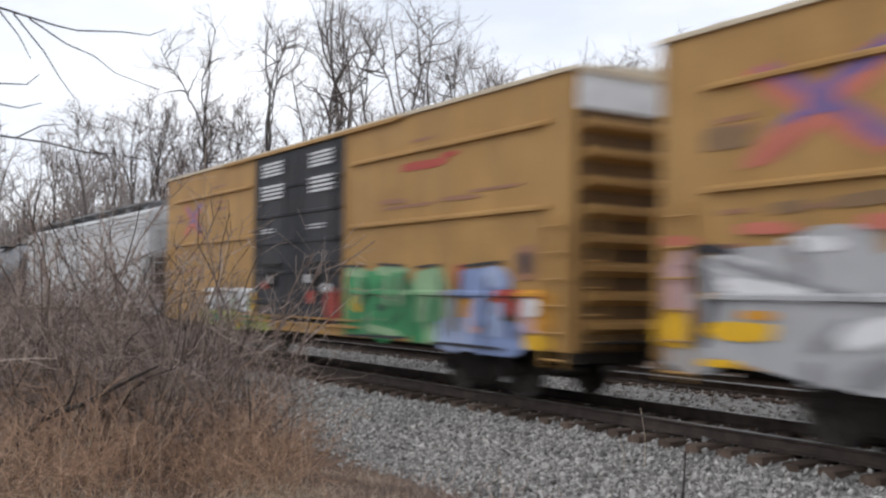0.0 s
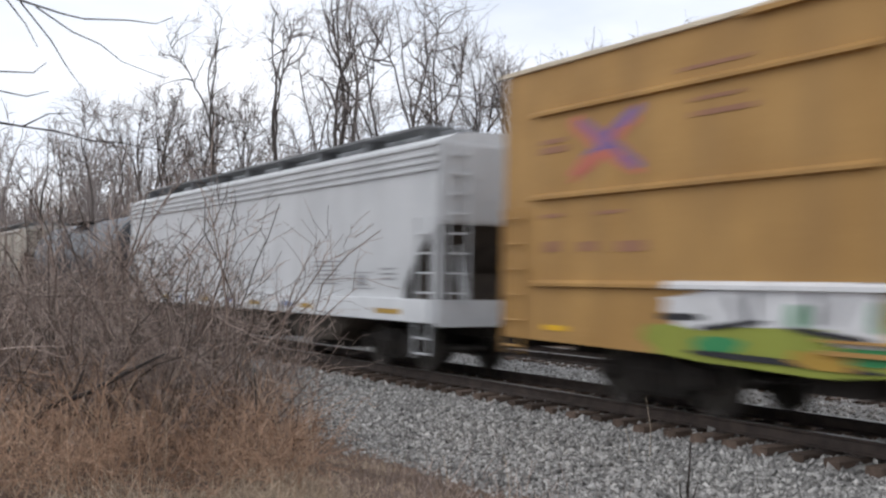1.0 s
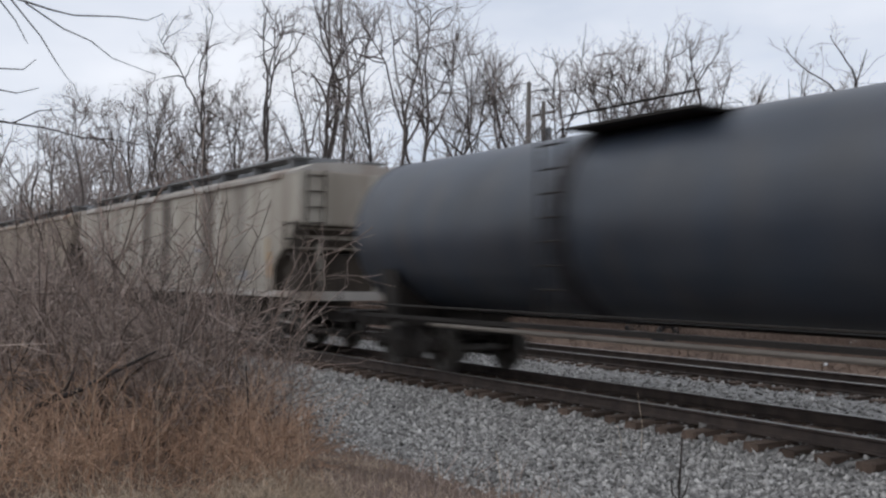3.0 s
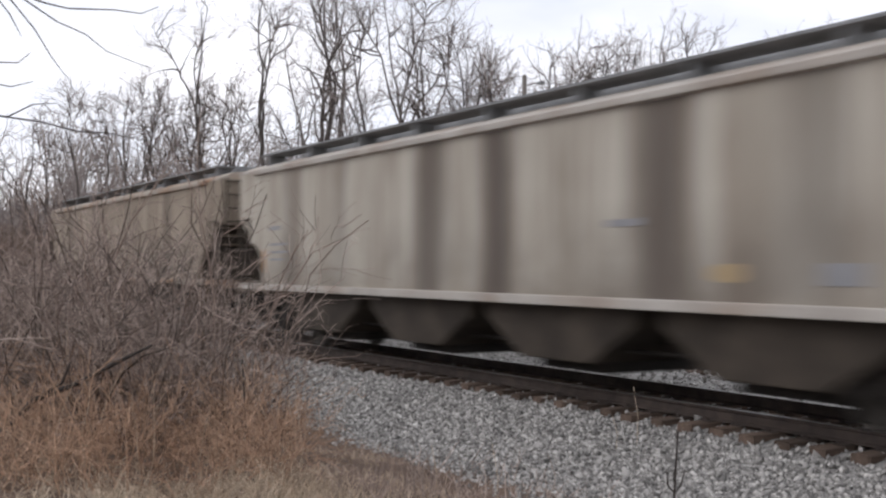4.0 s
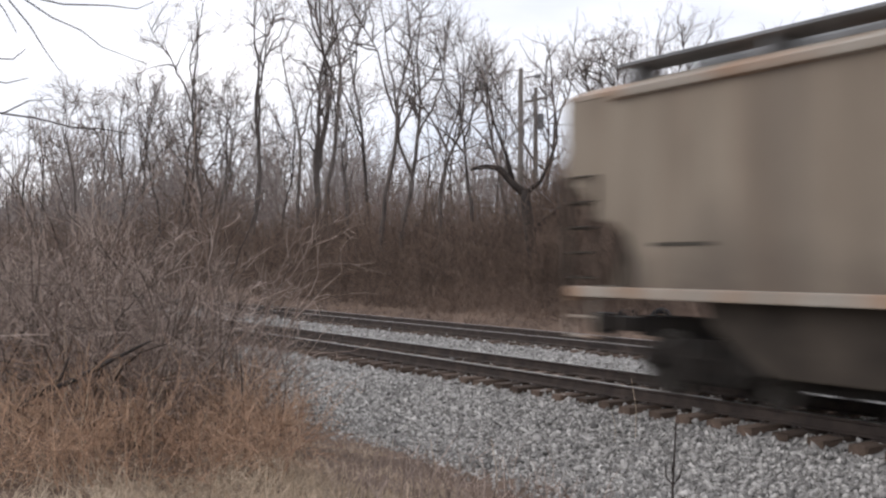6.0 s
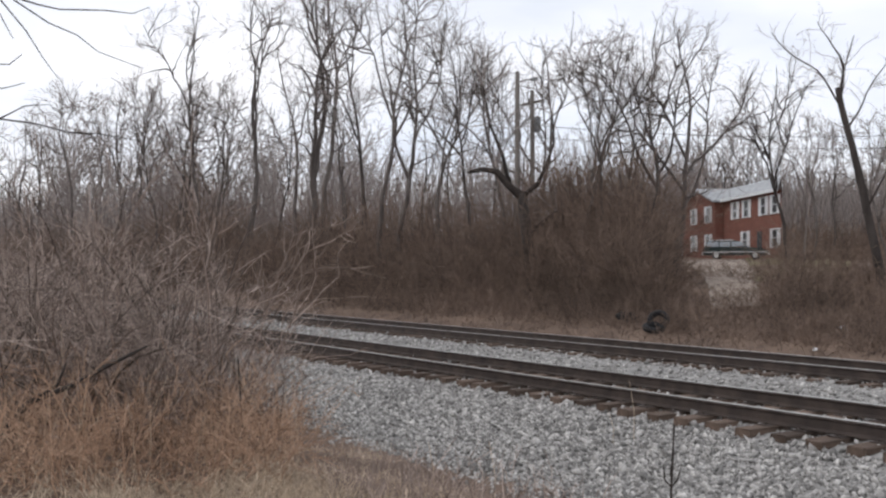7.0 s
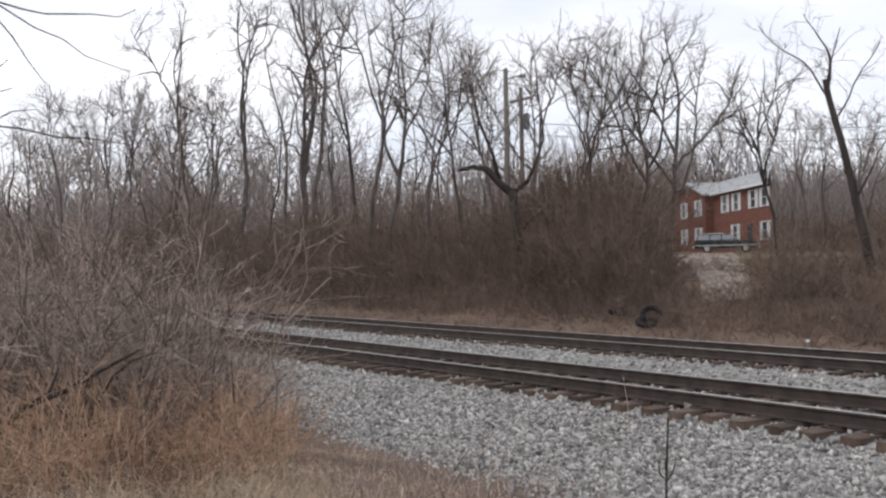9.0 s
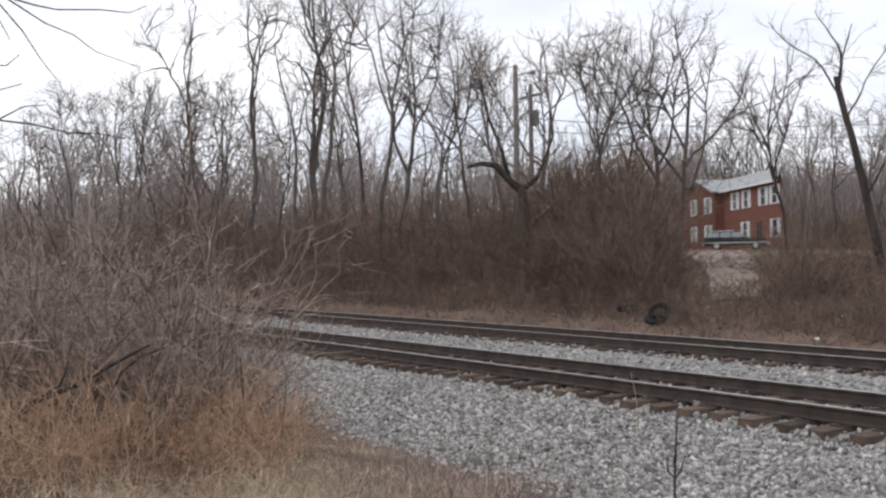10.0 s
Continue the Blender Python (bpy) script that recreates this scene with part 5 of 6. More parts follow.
def shrub_mesh(seed, height, stems, reach, mat, arch=0.25, twigs=7, fine=2):
    rng = np.random.default_rng(seed)
    st = np.stack([rng.normal(0, reach * 0.3, stems), rng.normal(0, reach * 0.3, stems), np.full(stems, -0.05)], -1)
    way = rng.normal(0, 0.35, (stems, 3)) + [0, 0, 1]
    v, f, p = strands(rng, st, way, height * rng.uniform(0.6, 1.25, stems), rng.uniform(0.007, 0.017, stems), np.full(stems, 0.004), 7, 0.17, arch)
    canes = quads_mesh("cane", [(v, f)], CANE_M)
    out = []
    s, d, _ = along(p, rng, twigs, 0.15, 0.95)
    v, f, p2 = strands(rng, s, bent_away(rng, d, 0.8, 0.2), height * rng.uniform(0.12, 0.4, len(s)), rng.uniform(0.003, 0.0055, len(s)), np.full(len(s), 0.002), 4, 0.34, 0.06)
    out.append((v, f))
    s, d, _ = along(p2, rng, fine, 0.2, 1.0)
    v, f, _ = strands(rng, s, bent_away(rng, d, 0.8, 0.1), height * rng.uniform(0.06, 0.16, len(s)), np.full(len(s), 0.003), np.full(len(s), 0.0018), 2, 0.2, 0.05)
    out.append((v, f))
    return canes, quads_mesh("twig_tangle", out, mat)


def make_shrubs():
    models = [shrub_mesh(40 + k, 2.0, 16, 1.2, SHRUB_M, 0.22 + 0.08 * (k % 3)) for k in range(6)]
    saplings = [shrub_mesh(60 + k, 2.1, 9, 0.35, SHRUB_M, 0.05, 8, 2) for k in range(3)]
    rng = random.Random(9)
    rows = []
    for i in range(25):
        bearing = rng.uniform(70.5, 84)
        lim = 8.6 / math.cos(radians(bearing)) if bearing < 83 else 60
        dist = rng.uniform(10.5, min(34, lim))
        h = 2.3 - 0.13 * max(0, 76 - bearing) + rng.uniform(-0.25, 0.15)
        rows.append((bearing, dist, h * (0.88 if dist > 14 else 1.0), 0))
    for i in range(22):
        bearing = rng.uniform(74, 82)
        rows.append((bearing, rng.uniform(15, min(40, 8.2 / math.cos(radians(bearing)))), rng.uniform(2.1, 2.8), 0))
    for i in range(14):
        rows.append((rng.uniform(64.5, 73), rng.uniform(9.8, 14.5), rng.uniform(0.9, 1.9), 1))
    rows += [(67.4, 11.5, 1.7, 1), (66.6, 12.5, 1.7, 1), (69.0, 12.8, 1.9, 1), (68.0, 12.0, 3.0, 1), (69.6, 13.0, 2.7, 1), (66.8, 12.6, 2.4, 1), (71.0, 12.4, 2.9, 1), (67.6, 14.5, 2.6, 1), (73.0, 13.5, 3.0, 1), (75.5, 14.0, 3.1, 1), (77.5, 13.0, 3.0, 1), (74.0, 14.5, 2.7, 0), (76.0, 15.5, 3.1, 0), (78.0, 14.0, 3.0, 0), (79.5, 16.0, 3.0, 0), (74.2, 18.5, 2.9, 0), (75.4, 20.0, 3.2, 0), (77.4, 19.0, 3.2, 0), (79.0, 22.0, 3.2, 0), (66.0, 15, 1.5, 1),
             (70.3, 11.0, 2.1, 1), (72.2, 10.4, 2.2, 1), (74.4, 10.6, 2.4, 1), (68.0, 16.5, 1.8, 1), (65.0, 17.0, 1.5, 1)]
    for i, (bearing, dist, h, kind) in enumerate(rows):
        x, y, z = spot(bearing, dist)
        if y > 8.2:
            continue
        s = tagged(new("shrub"), "leafless upright sapling stems beside the ballast" if kind else "leafless tangled grey-brown bramble bush beside the ballast", "shrub", "bushes beside the ballast")
        s.matrix_basis = pose(x, y, z, 0, 0, rng.uniform(0, 360))
        k = h / 2.0
        s.scale = (k, k, k)
        canes, twigs = (saplings if kind else models)[i % (3 if kind else 6)]
        tagged(part("bramble_growth", canes, None, s), kind="stuff")
        tagged(part("twig_tangle", twigs, None, s), kind="stuff")


def make_weeds():
    rng = np.random.default_rng(33)

    def field(n, b0, b1, d0, d1, far_y, h0, h1, r, lean, segs=3, droop=0.25, edge=0.0):
        be, di = rng.uniform(b0, b1, n), d0 + (d1 - d0) * rng.random(n) ** 1.4
        x, y = -np.sin(np.radians(be + SWING)) * di, np.cos(np.radians(be + SWING)) * di
        keep = (y < far_y - 0.3 + 0.5 * np.sin(x * 0.9) + 0.35 * np.sin(x * 2.3)) & (y > -1)
        x, y = x[keep], y[keep]
        n = len(x)
        clump = 0.75 + 0.35 * np.sin(x * 2.3 + y) * np.sin(y * 2.9 - x)
        st = np.stack([x, y, np.maximum(land(x, y), bed_z(y)) - 0.03], -1)
        way = rng.normal(0, lean, (n, 3)) + [0, 0, 1]
        v, f, p = strands(rng, st, way, rng.uniform(h0, h1, n) * clump, np.full(n, r) * rng.uniform(0.7, 1.3, n), np.full(n, r * 0.5), segs, 0.2, droop)
        return (v, f), p
    a, p = field(900, 63.5, 82, 8.4, 17, 6.2, 0.4, 1.35, 0.005, 0.4, segs=5)
    s, d, _ = along(p, rng, 8, 0.25, 1.0)
    tw = strands(rng, s, bent_away(rng, d, 1.2, 0.2), rng.uniform(0.1, 0.4, len(s)), np.full(len(s), 0.003), np.full(len(s), 0.002), 2, 0.3)
    tagged(new("dry_weeds", quads_mesh("dry_weeds", [a, tw[:2]], WEED_M)), "thick russet dead weeds at the foot of the bushes", "weeds", kind="stuff")
    b, _ = field(4800, 60, 84, 6.2, 9.6, 5.3, 0.10, 0.36, 0.004, 0.7, 2, droop=0.6)
    c, _ = field(6500, 50, 69, 6.5, 12, 6.1, 0.05, 0.26, 0.0035, 0.6, 2, droop=0.6)
    k, _ = field(7000, 57, 74, 6.5, 8.6, 5.4, 0.08, 0.30, 0.0035, 0.55, 2, droop=0.5)
    e, _ = field(70, 63, 82, 8.5, 14, 6.2, 0.8, 1.7, 0.0035, 0.12, segs=5, droop=0.1)
    tagged(new("dry_grass", quads_mesh("dry_grass", [b, c, k], STRAW_M)), "flattened straw-coloured dead grass", "grass", kind="stuff")
    tagged(new("dead_stalks", quads_mesh("dead_stalks", [e], STRAW_M)), "pale upright dead stalks among the weeds", "weeds", kind="stuff")
    g, _ = field(900, 44, 62, 7.0, 11.5, 6.9, 0.12, 0.45, 0.0035, 0.45, droop=0.2)
    h, p = field(60, 46, 60, 7.2, 9.5, 6.6, 0.4, 0.75, 0.005, 0.4, segs=5, droop=0.1)
    s, d, _ = along(p, rng, 3, 0.3, 1.0)
    tw = strands(rng, s, bent_away(rng, d, 0.9, 0.2), rng.uniform(0.1, 0.3, len(s)), np.full(len(s), 0.004), np.full(len(s), 0.002), 3, 0.2)
    tagged(new("trackside_weeds", quads_mesh("trackside_weeds", [g, h, tw[:2]], SHRUB_M)), "sparse dead weeds at the edge of the ballast", "weeds", kind="stuff")
    # leaf litter and low stalks on the far bank
    n = 9500
    x, y = rng.uniform(-48, -8, n), 19.5 + 9.5 * rng.random(n) ** 1.7
    st = np.stack([x, y, land(x, y) - 0.01], -1)
    v, f, _ = strands(rng, st, rng.normal(0, 0.8, (n, 3)) + [0, 0, 0.45], rng.uniform(0.08, 0.4, n), np.full(n, 0.012), np.full(n, 0.006), 2, 0.3, 0.3)
    tagged(new("bank_litter", quads_mesh("bank_litter", [(v, f)], BRUSH_M)), "dead stalks and leaf litter on the far bank", "weeds", kind="stuff")


def make_near_growth():
    # tree standing beside the camera, whose thin boughs hang into view
    t = tagged(new("tree"), "bare tree beside the path with thin drooping boughs", "tree")
    t.matrix_basis = pose(0, 0, 0, 0, 0, SWING)
    x, y = -7.6, -1.6
    z = float(land(x, y))
    b = Build()
    b.tube([(x, y, z - 0.2), (x + 0.05, y, 1.6), (x, y + 0.05, 3.2), (x - 0.1, y, 5.5), (x, y, 7.5)], [0.19, 0.16, 0.14, 0.1, 0.05], 9)
    b.tube([(x, y + 0.05, 3.0), (-7.5, -0.6, 3.7), (-7.4, 0.6, 3.72), (-7.36, 1.35, 3.62), (-7.31, 1.67, 3.55), (-7.28, 1.81, 3.53)], [0.07, 0.045, 0.02, 0.008, 0.006, 0.005], 6)
    b.tube([(x, y + 0.05, 2.3), (-7.5, -0.4, 2.75), (-7.4, 0.7, 2.8), (-7.36, 1.44, 2.74), (-7.31, 1.66, 2.72), (-7.26, 1.88, 2.67)], [0.05, 0.035, 0.018, 0.007, 0.006, 0.005], 6)
    part("trunk", b, DARKBARK_M, t, smooth=True)
    for pts in ([(-7.28, 1.81, 3.53), (-7.2, 2.1, 3.55), (-7.14, 2.28, 3.54), (-7.11, 2.39, 3.6)], [(-7.36, 1.40, 3.6), (-7.33, 1.6, 3.36), (-7.3, 1.7, 3.19), (-7.28, 1.8, 3.05)],
                [(-7.35, 1.5, 3.58), (-7.3, 1.74, 3.43), (-7.25, 1.92, 3.36), (-7.21, 2.06, 3.25), (-7.12, 2.35, 3.15)], [(-7.26, 1.88, 2.67), (-7.21, 2.06, 2.67), (-7.12, 2.35, 2.63)],
                [(-7.36, 1.44, 2.74), (-7.33, 1.6, 2.84), (-7.3, 1.75, 2.86)], [(-7.37, 1.3, 3.62), (-7.36, 1.44, 3.45), (-7.35, 1.52, 3.3)], [(-7.37, 1.25, 3.1), (-7.36, 1.5, 3.12), (-7.35, 1.58, 3.2)],
                [(-7.38, 1.2, 2.98), (-7.36, 1.46, 2.95), (-7.34, 1.6, 3.0)]):
        part("twig", Build().tube(pts, np.linspace(0.006, 0.0025, len(pts)), 5), DARKBARK_M, t, smooth=True)
    # fallen dead branch leaning in the brambles
    log = Build().tube([(-9.4, 1.5, -0.1), (-9.33, 2.1, 0.55), (-9.28, 2.45, 0.68), (-9.2, 2.75, 0.85), (-9.05, 3.05, 1.02)], [0.026, 0.026, 0.024, 0.02, 0.009], 8)
    log.tube([(-9.33, 2.1, 0.55), (-9.2, 2.3, 0.7), (-9.1, 2.35, 0.9)], [0.02, 0.014, 0.006], 6)
    branch = tagged(new("fallen_branch", log.mesh("fallen_branch", DARKBARK_M, smooth=True)), "dark dead branch leaning in the brambles", "branch")
    branch.matrix_basis = pose(0, 0, 0, 0, 0, SWING)
    # tall dead stalks by the ballast
    for i, (sx, sy, h, r) in enumerate(((-5.73, 5.93, 1.03, 0.010), (-9.13, 8.82, 0.75, 0.0035), (-9.23, 8.57, 0.4, 0.003), (-7.75, 5.68, 0.65, 0.004), (-8.35, 5.38, 0.6, 0.004), (-8.86, 3.6, 1.5, 0.009))):
        z = float(bed_z(sy))
        m = Build().tube([(0, 0, -0.05), (0.01, 0, h * 0.5), (0.035 if i == 0 else -0.05, 0, h)], [r, r, r * 0.7], 6)
        if i == 0:
            for sg in (-1, 1):
                m.tube([(0.01, 0, h * 0.52), (sg * 0.05 + 0.01, 0, h * 0.58), (sg * 0.07 + 0.02, 0, h * 0.7)], [0.006, 0.008, 0.003], 5)
                m.tube([(0.01, 0.01, h * 0.6), (0.01, sg * 0.06, h * 0.66), (0.02, sg * 0.07, h * 0.75)], [0.005, 0.006, 0.002], 5)
        s = tagged(new("dead_stalk", m.mesh("dead_stalk", DARKBARK_M if i in (0, 5) else STRAW_M)), "tall dark dead weed stalk beside the ballast" if i in (0, 5) else "thin pale dead stalk on the ballast", "weed")
        s.matrix_basis = pose(sx, sy, z, 0, 0, 40)


# ---- beyond the woods ----
BRICK_M = surface("red_brick_wall", (0.15, 0.065, 0.048), (0.23, 0.10, 0.075), 2.0, 0.9, bump=0.2, fine=14)
SHINGLE_M = surface("grey_shingles", (0.26, 0.27, 0.28), (0.40, 0.41, 0.42), 2.5, 0.9, bump=0.3)
GLASS_M = plain("dark_window_glass", (0.03, 0.035, 0.04), 0.12, spec=0.6)
CARPAINT_M = plain("dark_green_car_paint", (0.02, 0.03, 0.028), 0.22, spec=0.6)
CHROME_M = plain("bright_trim", (0.6, 0.6, 0.6), 0.3, 0.8)
RUBBER_M = plain("black_rubber", (0.014, 0.014, 0.015), 0.8)
LAWN_M = surface("dull_winter_lawn", (0.11, 0.10, 0.045), (0.20, 0.17, 0.085), 1.2, 0.95, bump=0.5)
DRIVE_M = surface("pale_gravel_drive", (0.21, 0.17, 0.14), (0.38, 0.315, 0.265), 1.0, 0.95, bump=0.5, fine=18, dirt=(0.14, 0.10, 0.07), dirt_amount=0.7)
POLE_M = surface("grey_pole_wood", (0.13, 0.115, 0.105), (0.25, 0.225, 0.205), 2, 0.95, stretch=(1, 1, 0.2))


def window(house, x, y, z, shutters=True):
    w = part("window", Build().box(x - 0.5, y - 0.05, z, x + 0.5, y + 0.1, z + 1.5), WHITE_M, house, "white-framed sash window with white shutters")
    part("pane", Build().box(x - 0.41, y - 0.062, z + 0.78, x + 0.41, y - 0.045, z + 1.42), GLASS_M, w)
    part("pane", Build().box(x - 0.41, y - 0.062, z + 0.08, x + 0.41, y - 0.045, z + 0.72), GLASS_M, w)
    if shutters:
        for s in (-1, 1):
            part("shutter", Build().box(x + s * 0.78 - 0.22, y - 0.06, z - 0.02, x + s * 0.78 + 0.22, y + 0.02, z + 1.52), WHITE_M, w)


def make_house():
    h = tagged(new("house"), "two-storey red brick house with grey roof and white shutters", "house")
    h.matrix_basis = pose(0, 0, 0, 0, 0, SWING) @ pose(-61.0, 74.0, 3.0, 0, 0, -31.0)   # local x runs along the front
    L, e, rise = 13.2, 5.1, 1.25
    bx, by = -8.4, 3.1          # the back lies askew to the front

    def skew(x0, x1, y0, y1, z0, z1):
        b = Build()
        p = [(x + bx * v, y0 + (y1 - y0) * v) for v in (0, 1) for x in (x0, x1)]
        return b.add([(q[0], q[1], z) for z in (z0, z1) for q in p], [(0, 2, 3, 1), (4, 5, 7, 6), (0, 1, 5, 4), (2, 6, 7, 3), (0, 4, 6, 2), (1, 3, 7, 5)])
    part("wall", skew(0, L, 0, by, -1, e), BRICK_M, h)
    v = [(-0.1, -0.4, e), (L + 0.3, -0.4, e), (-0.1 + bx / 2, by / 2, e + rise), (L + 0.3 + bx / 2, by / 2, e + rise), (-0.1 + bx, by + 0.4, e), (L + 0.3 + bx, by + 0.4, e)]
    v += [(a, b, c + 0.14) for a, b, c in v]
    part("roof", Build().add(v, [(0, 1, 3, 2), (2, 3, 5, 4), (6, 8, 9, 7), (8, 10, 11, 9), (0, 6, 7, 1), (4, 5, 11, 10), (1, 7, 9, 3), (3, 9, 11, 5), (0, 2, 8, 6), (2, 4, 10, 8)]), SHINGLE_M, h)
    part("fascia", Build().box(-0.1, -0.46, e - 0.12, L + 0.3, -0.41, e + 0.12), WHITE_M, h)
    for wx in (3.1, 5.8, 9.6, 12.0):
        window(h, wx, -0.02, 3.3)
    for wx in (5.5, 12.0):
        window(h, wx, -0.02, 0.6)
    part("door", Build().box(8.2, -0.06, -0.2, 9.2, 0.05, 2.0), GLASS_M, h, "dark front door")
    W = 9.5
    part("wall", Build().prism([(-W, -1), (-0.003, -1), (-0.003, e), (-W / 2, e + 1.35), (-W, e)], "y", -0.8, 2.0), BRICK_M, h)
    for s in (-1, 1):
        part("roof", Build().prism([(-W / 2, e + 1.36), (-W / 2 + s * (W / 2 + 0.35), e - 0.1), (-W / 2 + s * (W / 2 + 0.35), e + 0.05), (-W / 2, e + 1.52)], "y", -1.2, 3.0), SHINGLE_M, h)
    for wx in (-6.0, -1.8):
        window(h, wx, -0.82, 3.2)
        window(h, wx, -0.82, 0.6)


def make_car():
    c = tagged(new("parked_car"), "dark green estate car parked before the brick house", "car")
    x, y, z = spot(38.85, 85.0)
    c.matrix_basis = pose(x, y, z + 0.06, 0, 0, 36 + SWING)
    # sky reflection painted into the glass as a pale base colour
    glass = surface("painted_sky_car_glass", (0.34, 0.38, 0.42), (0.48, 0.52, 0.56), 1, 0.05, bump=0)
    arch = [(0.33 * math.cos(a * math.pi / 6), 0.33 + 0.36 * math.sin(a * math.pi / 6)) for a in range(7)]
    low = [(2.5, 0.32)] + [(1.52 + p, q) for p, q in arch] + [(-1.5 + p, q) for p, q in arch] + [(-2.5, 0.34)]
    body = Build().prism([(-2.52, 0.8), (-2.42, 0.98), (-1.2, 1.02), (1.0, 0.98), (2.2, 0.87), (2.48, 0.72)] + low, "y", -0.9, 0.9)
    part("body", body, CARPAINT_M, c)
    part("cabin", Build().prism([(-2.42, 0.985), (-2.2, 1.40), (-2.0, 1.5), (0.0, 1.52), (0.3, 1.44), (1.0, 0.985)], "y", -0.76, 0.76), CARPAINT_M, c, bevel=0.06)
    for s in (-1, 1):
        for x0, x1, a, b in ((-2.26, -1.30, 0.14, 0.0), (-1.22, -0.38, 0.0, 0.0), (-0.30, 0.86, 0.0, 0.55)):
            part("window", Build().prism([(x0, 1.03), (x0 + a, 1.43), (x1 - b, 1.43), (x1, 1.03)], "y", s * 0.768 - 0.01, s * 0.768 + 0.01), glass, c)
        part("side_trim", Build().box(-2.45, s * 0.905 - 0.012, 0.55, 2.42, s * 0.905 + 0.012, 0.63), CHROME_M, c)
        part("headlight", Build().box(2.44, s * 0.62 - 0.16, 0.62, 2.5, s * 0.62 + 0.16, 0.76), CHROME_M, c)
        part("mirror", Build().box(0.62, s * 0.86 - 0.09, 1.0, 0.74, s * 0.86 + 0.09, 1.12), CARPAINT_M, c)
    part("windscreen", Build().prism([(0.33, 1.43), (0.40, 1.43), (1.0, 1.03), (0.93, 1.03)], "y", -0.66, 0.66), glass, c)
    part("bumper", Build().box(2.46, -0.88, 0.38, 2.6, 0.88, 0.55), CHROME_M, c, bevel=0.02)
    part("bumper", Build().box(-2.62, -0.88, 0.38, -2.48, 0.88, 0.55), CHROME_M, c, bevel=0.02)
    part("roof_rack", Build().tube([(-2.0, -0.5, 1.57), (-0.2, -0.5, 1.57)], 0.025, 6).tube([(-2.0, 0.5, 1.57), (-0.2, 0.5, 1.57)], 0.025, 6), CHROME_M, c)
    for wx in (-1.5, 1.52):
        for s in (-1, 1):
            w = part("wheel", Build().lathe([(s * 0.68, 0.0), (s * 0.68, 0.3), (s * 0.72, 0.33), (s * 0.88, 0.33), (s * 0.91, 0.3), (s * 0.91, 0.2)], "y", 20, (wx, 0, 0.33)), RUBBER_M, c)
            part("rim", Build().lathe([(s * 0.91, 0.2), (s * 0.89, 0.17), (s * 0.9, 0.05), (s * 0.9, 0.0)], "y", 16, (wx, 0, 0.33)), CHROME_M, w)


def draped(name, pts, mat, label, category):
    """A strip laid on the ground between pairs of edge places."""
    b = Build()
    n = 8
    rows = []
    for (l, r) in pts:
        rows.append([(l[0] + (r[0] - l[0]) * k / n, l[1] + (r[1] - l[1]) * k / n) for k in range(n + 1)])
    b.add([(px, py, float(land(px, py)) + 0.06) for row in rows for px, py in row],
          [(i * (n + 1) + k, i * (n + 1) + k + 1, (i + 1) * (n + 1) + k + 1, (i + 1) * (n + 1) + k) for i in range(len(rows) - 1) for k in range(n)])
    tagged(new(name, b.mesh(name, mat, smooth=True)), label, category, kind="structure")


def make_yard():
    dr = []
    for d, b0, b1 in [(33 + 1.5 * k, 40.2 + 0.046 * k, 37.6 + 0.028 * k) for k in range(-1, 35)]:
        dr.append((spot(b0, d)[:2], spot(b1, d)[:2]))
    draped("driveway", dr, DRIVE_M, "pale rutted gravel drive leading up to the house", "driveway")
    lawn = []
    for d in (40, 46, 53, 61, 70, 80, 90):
        lawn.append((spot(37.9 + (d - 40) * 0.009, d)[:2], spot(33.0, d)[:2]))
    draped("lawn", lawn, LAWN_M, "dull olive winter lawn beside the drive", "lawn")


def make_poles():
    for bearing, dist, top, lamp in ((50.85, 45, 10.6, True), (50.0, 52, 11.0, False)):
        x, y, z = spot(bearing, dist)
        p = tagged(new("utility_pole"), "weathered wooden utility pole among the trees", "pole", "utility poles")
        p.matrix_basis = pose(x, y, z)
        h = top - z
        part("post", Build().tube([(0, 0, -0.3), (0, 0, h)], [0.16, 0.10], 10), POLE_M, p)
        if lamp:
            part("lamp_arm", Build().tube([(0, 0, h - 0.5), (0.3, 0.2, h - 0.4), (0.6, 0.4, h - 0.38)], 0.03, 6), POLE_M, p)
            part("lamp_head", Build().box(0.5, 0.32, h - 0.45, 0.85, 0.5, h - 0.33), ROOFGREY_M, p, bevel=0.02)
        else:
            part("crossarm", Build().box(-0.9, -0.06, h - 0.7, 0.9, 0.06, h - 0.58), POLE_M, p)
            part("transformer", Build().tube([(0.3, 0.1, h - 2.2), (0.3, 0.1, h - 1.4)], 0.16, 12), ROOFGREY_M, p)
    a, b = spot(50.0, 52), spot(20.0, 60)
    b2 = Build()
    for dz in (0, 0.6):
        pts = []
        for k in range(17):
            u = k / 16
            pts.append((a[0] + (b[0] - a[0]) * u, a[1] + (b[1] - a[1]) * u, 8.6 + dz - 3.0 * u * (1 - u)))
        b2 = Build().tube(pts, 0.015, 4)
        tagged(new("utility_wire", b2.mesh("utility_wire", RUBBER_M)), "thin black overhead wire between utility poles", "wire", "overhead wires")
    p = tagged(new("utility_pole"), "weathered wooden utility pole among the trees", "pole", "utility poles")
    p.matrix_basis = pose(*b)
    part("post", Build().tube([(0, 0, -0.3), (0, 0, 9.4 - b[2])], [0.17, 0.13], 10), POLE_M, p)


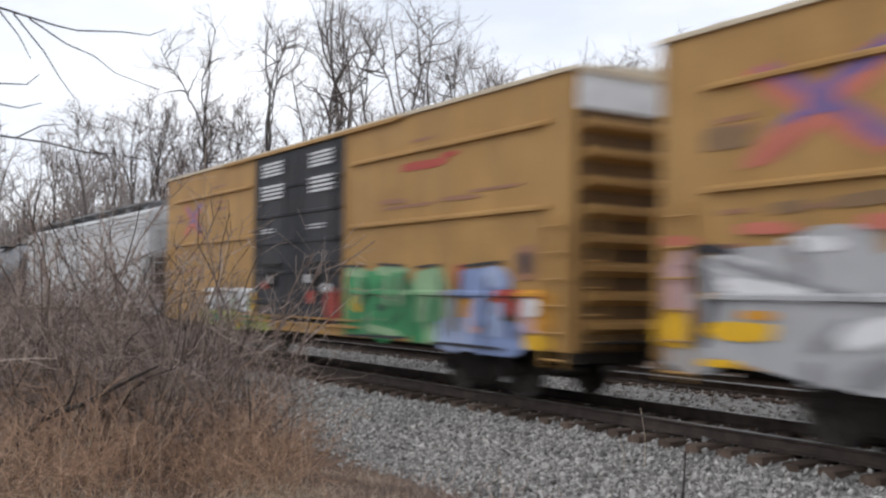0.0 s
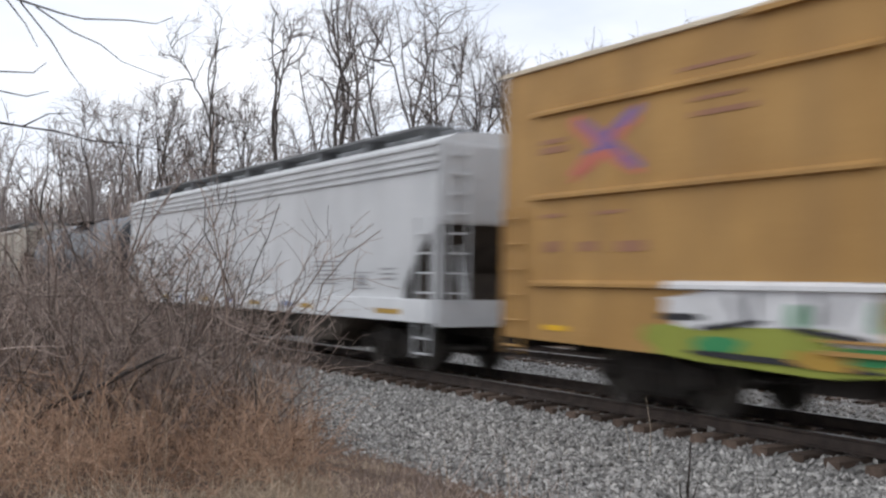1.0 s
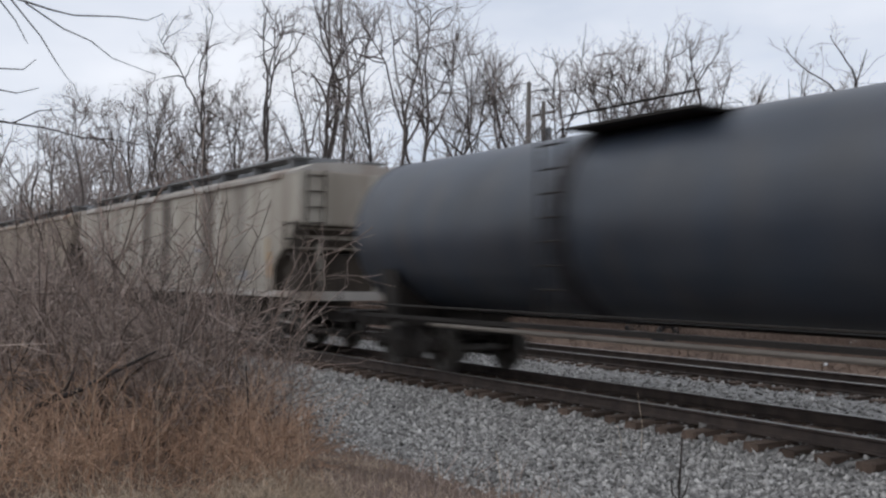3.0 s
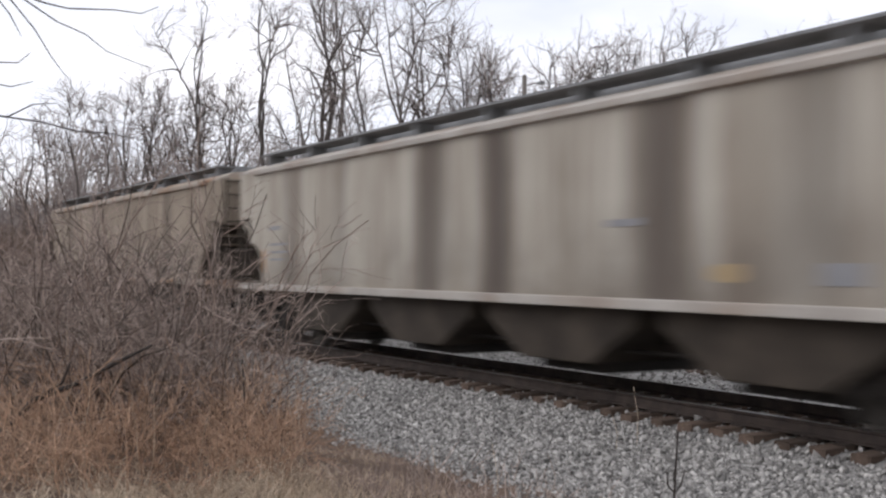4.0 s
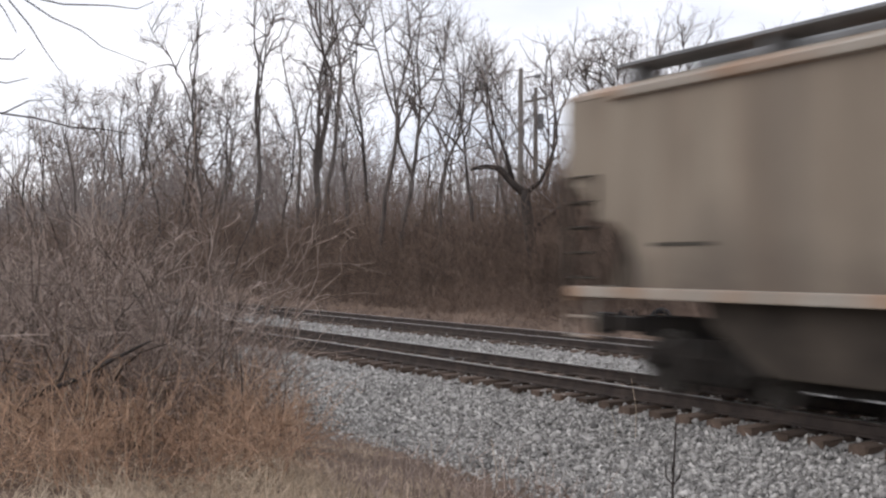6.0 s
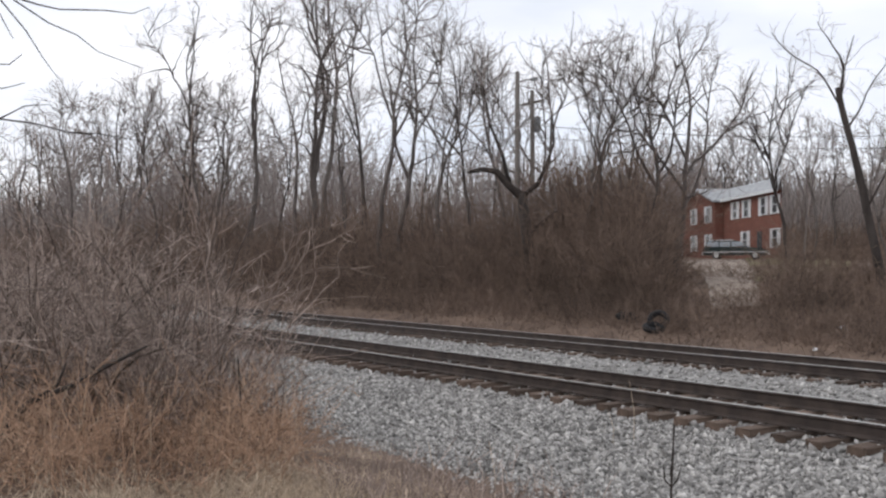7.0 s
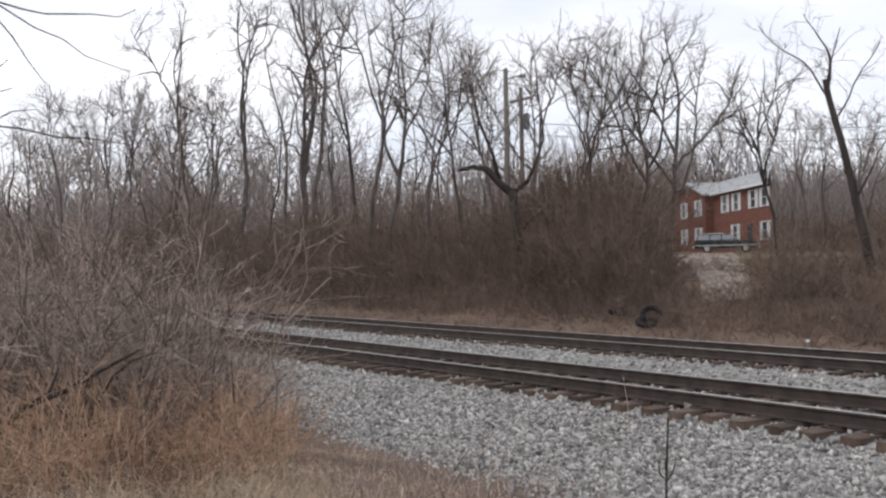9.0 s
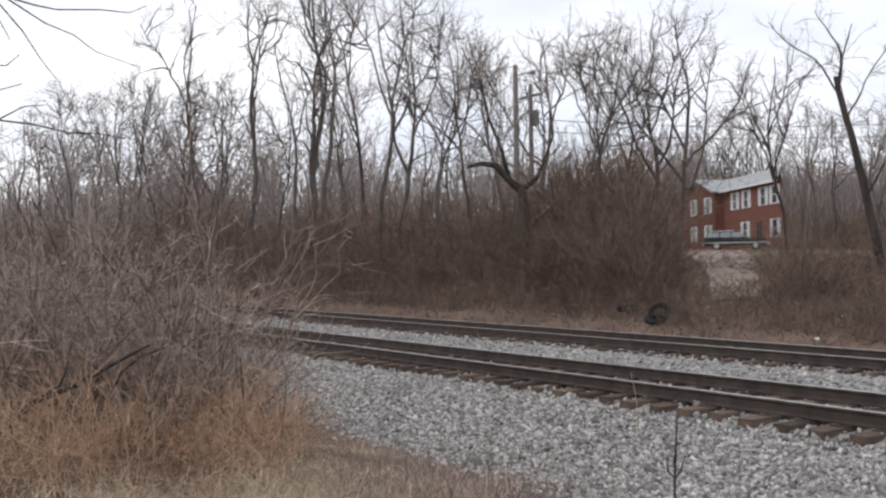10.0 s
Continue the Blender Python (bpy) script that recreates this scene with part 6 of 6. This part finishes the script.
def make_litter():
    ring = [(0.12 * math.cos(k * 0.785), 0.24 + 0.09 * math.sin(k * 0.785)) for k in range(9)]
    tyre = Build().lathe([(a * 0.8, r) for a, r in ring], "z", 24).mesh("tyre", RUBBER_M, smooth=True)
    for bearing, dist, tilt, dz in ((43.25, 29.2, 14, 0.14), (43.0, 29.6, 60, 0.26), (44.8, 32.0, 12, 0.14)):
        x, y, z = spot(bearing, dist)
        t = tagged(new("discarded_tyre", tyre), "discarded black tyre lying on the bank", "tyre", "discarded tyres")
        t.matrix_basis = pose(x, y, z + dz, tilt, 8, 30)
    rng = random.Random(17)
    for bearing, dist, s in ((44.1, 26, 0.11), (39.7, 25.5, 0.1), (33.4, 27, 0.12), (47.6, 27, 0.09), (52.0, 29, 0.12), (46.2, 27.5, 0.07), (34.8, 25, 0.07), (41.9, 26, 0.06), (50.6, 28, 0.08)):
        x, y, z = spot(bearing, dist)
        b = Build().lathe([(-0.5 * s, 0.02), (-0.3 * s, 0.8 * s), (0.2 * s, 0.9 * s), (0.5 * s, 0.4 * s), (0.6 * s, 0.01)], "z", 7)
        b.v = [(p[0] * rng.uniform(0.7, 1.3), p[1] * rng.uniform(0.7, 1.3), p[2] * rng.uniform(0.7, 1.3)) for p in b.v]
        t = tagged(new("litter", b.mesh("litter", WHITE_M)), "crumpled white scrap lying on the bank", "litter", "scraps on the bank")
        t.matrix_basis = pose(x, y, z + 0.5 * s)


make_ground()
make_ballast()
make_track("near_track", CENTRE, "main line track with dark rails on worn wooden ties")
make_track("far_track", FAR_CENTRE, "second track with dark rails on wooden ties")
make_train()
make_house()
make_car()
make_yard()
make_poles()
make_trees()
make_thicket()
make_shrubs()
make_weeds()
make_near_growth()
make_litter()


def motions():
    for car, x in CARS:
        walk(car, [(0.0, pose(x, CENTRE, 0)), (5.0, pose(x + 5 * SPEED, CENTRE, 0)), (10.0, pose(x + 10 * SPEED, CENTRE, 0))])
    steps = [k / FPS for k in range(10 * FPS + 1)]
    for ws, ax in WHEELSETS:
        walk(ws, [(t, pose(ax, 0, 0.42, 0, math.degrees(t * SPEED / 0.42) % 360, 0)) for t in steps])


motions()
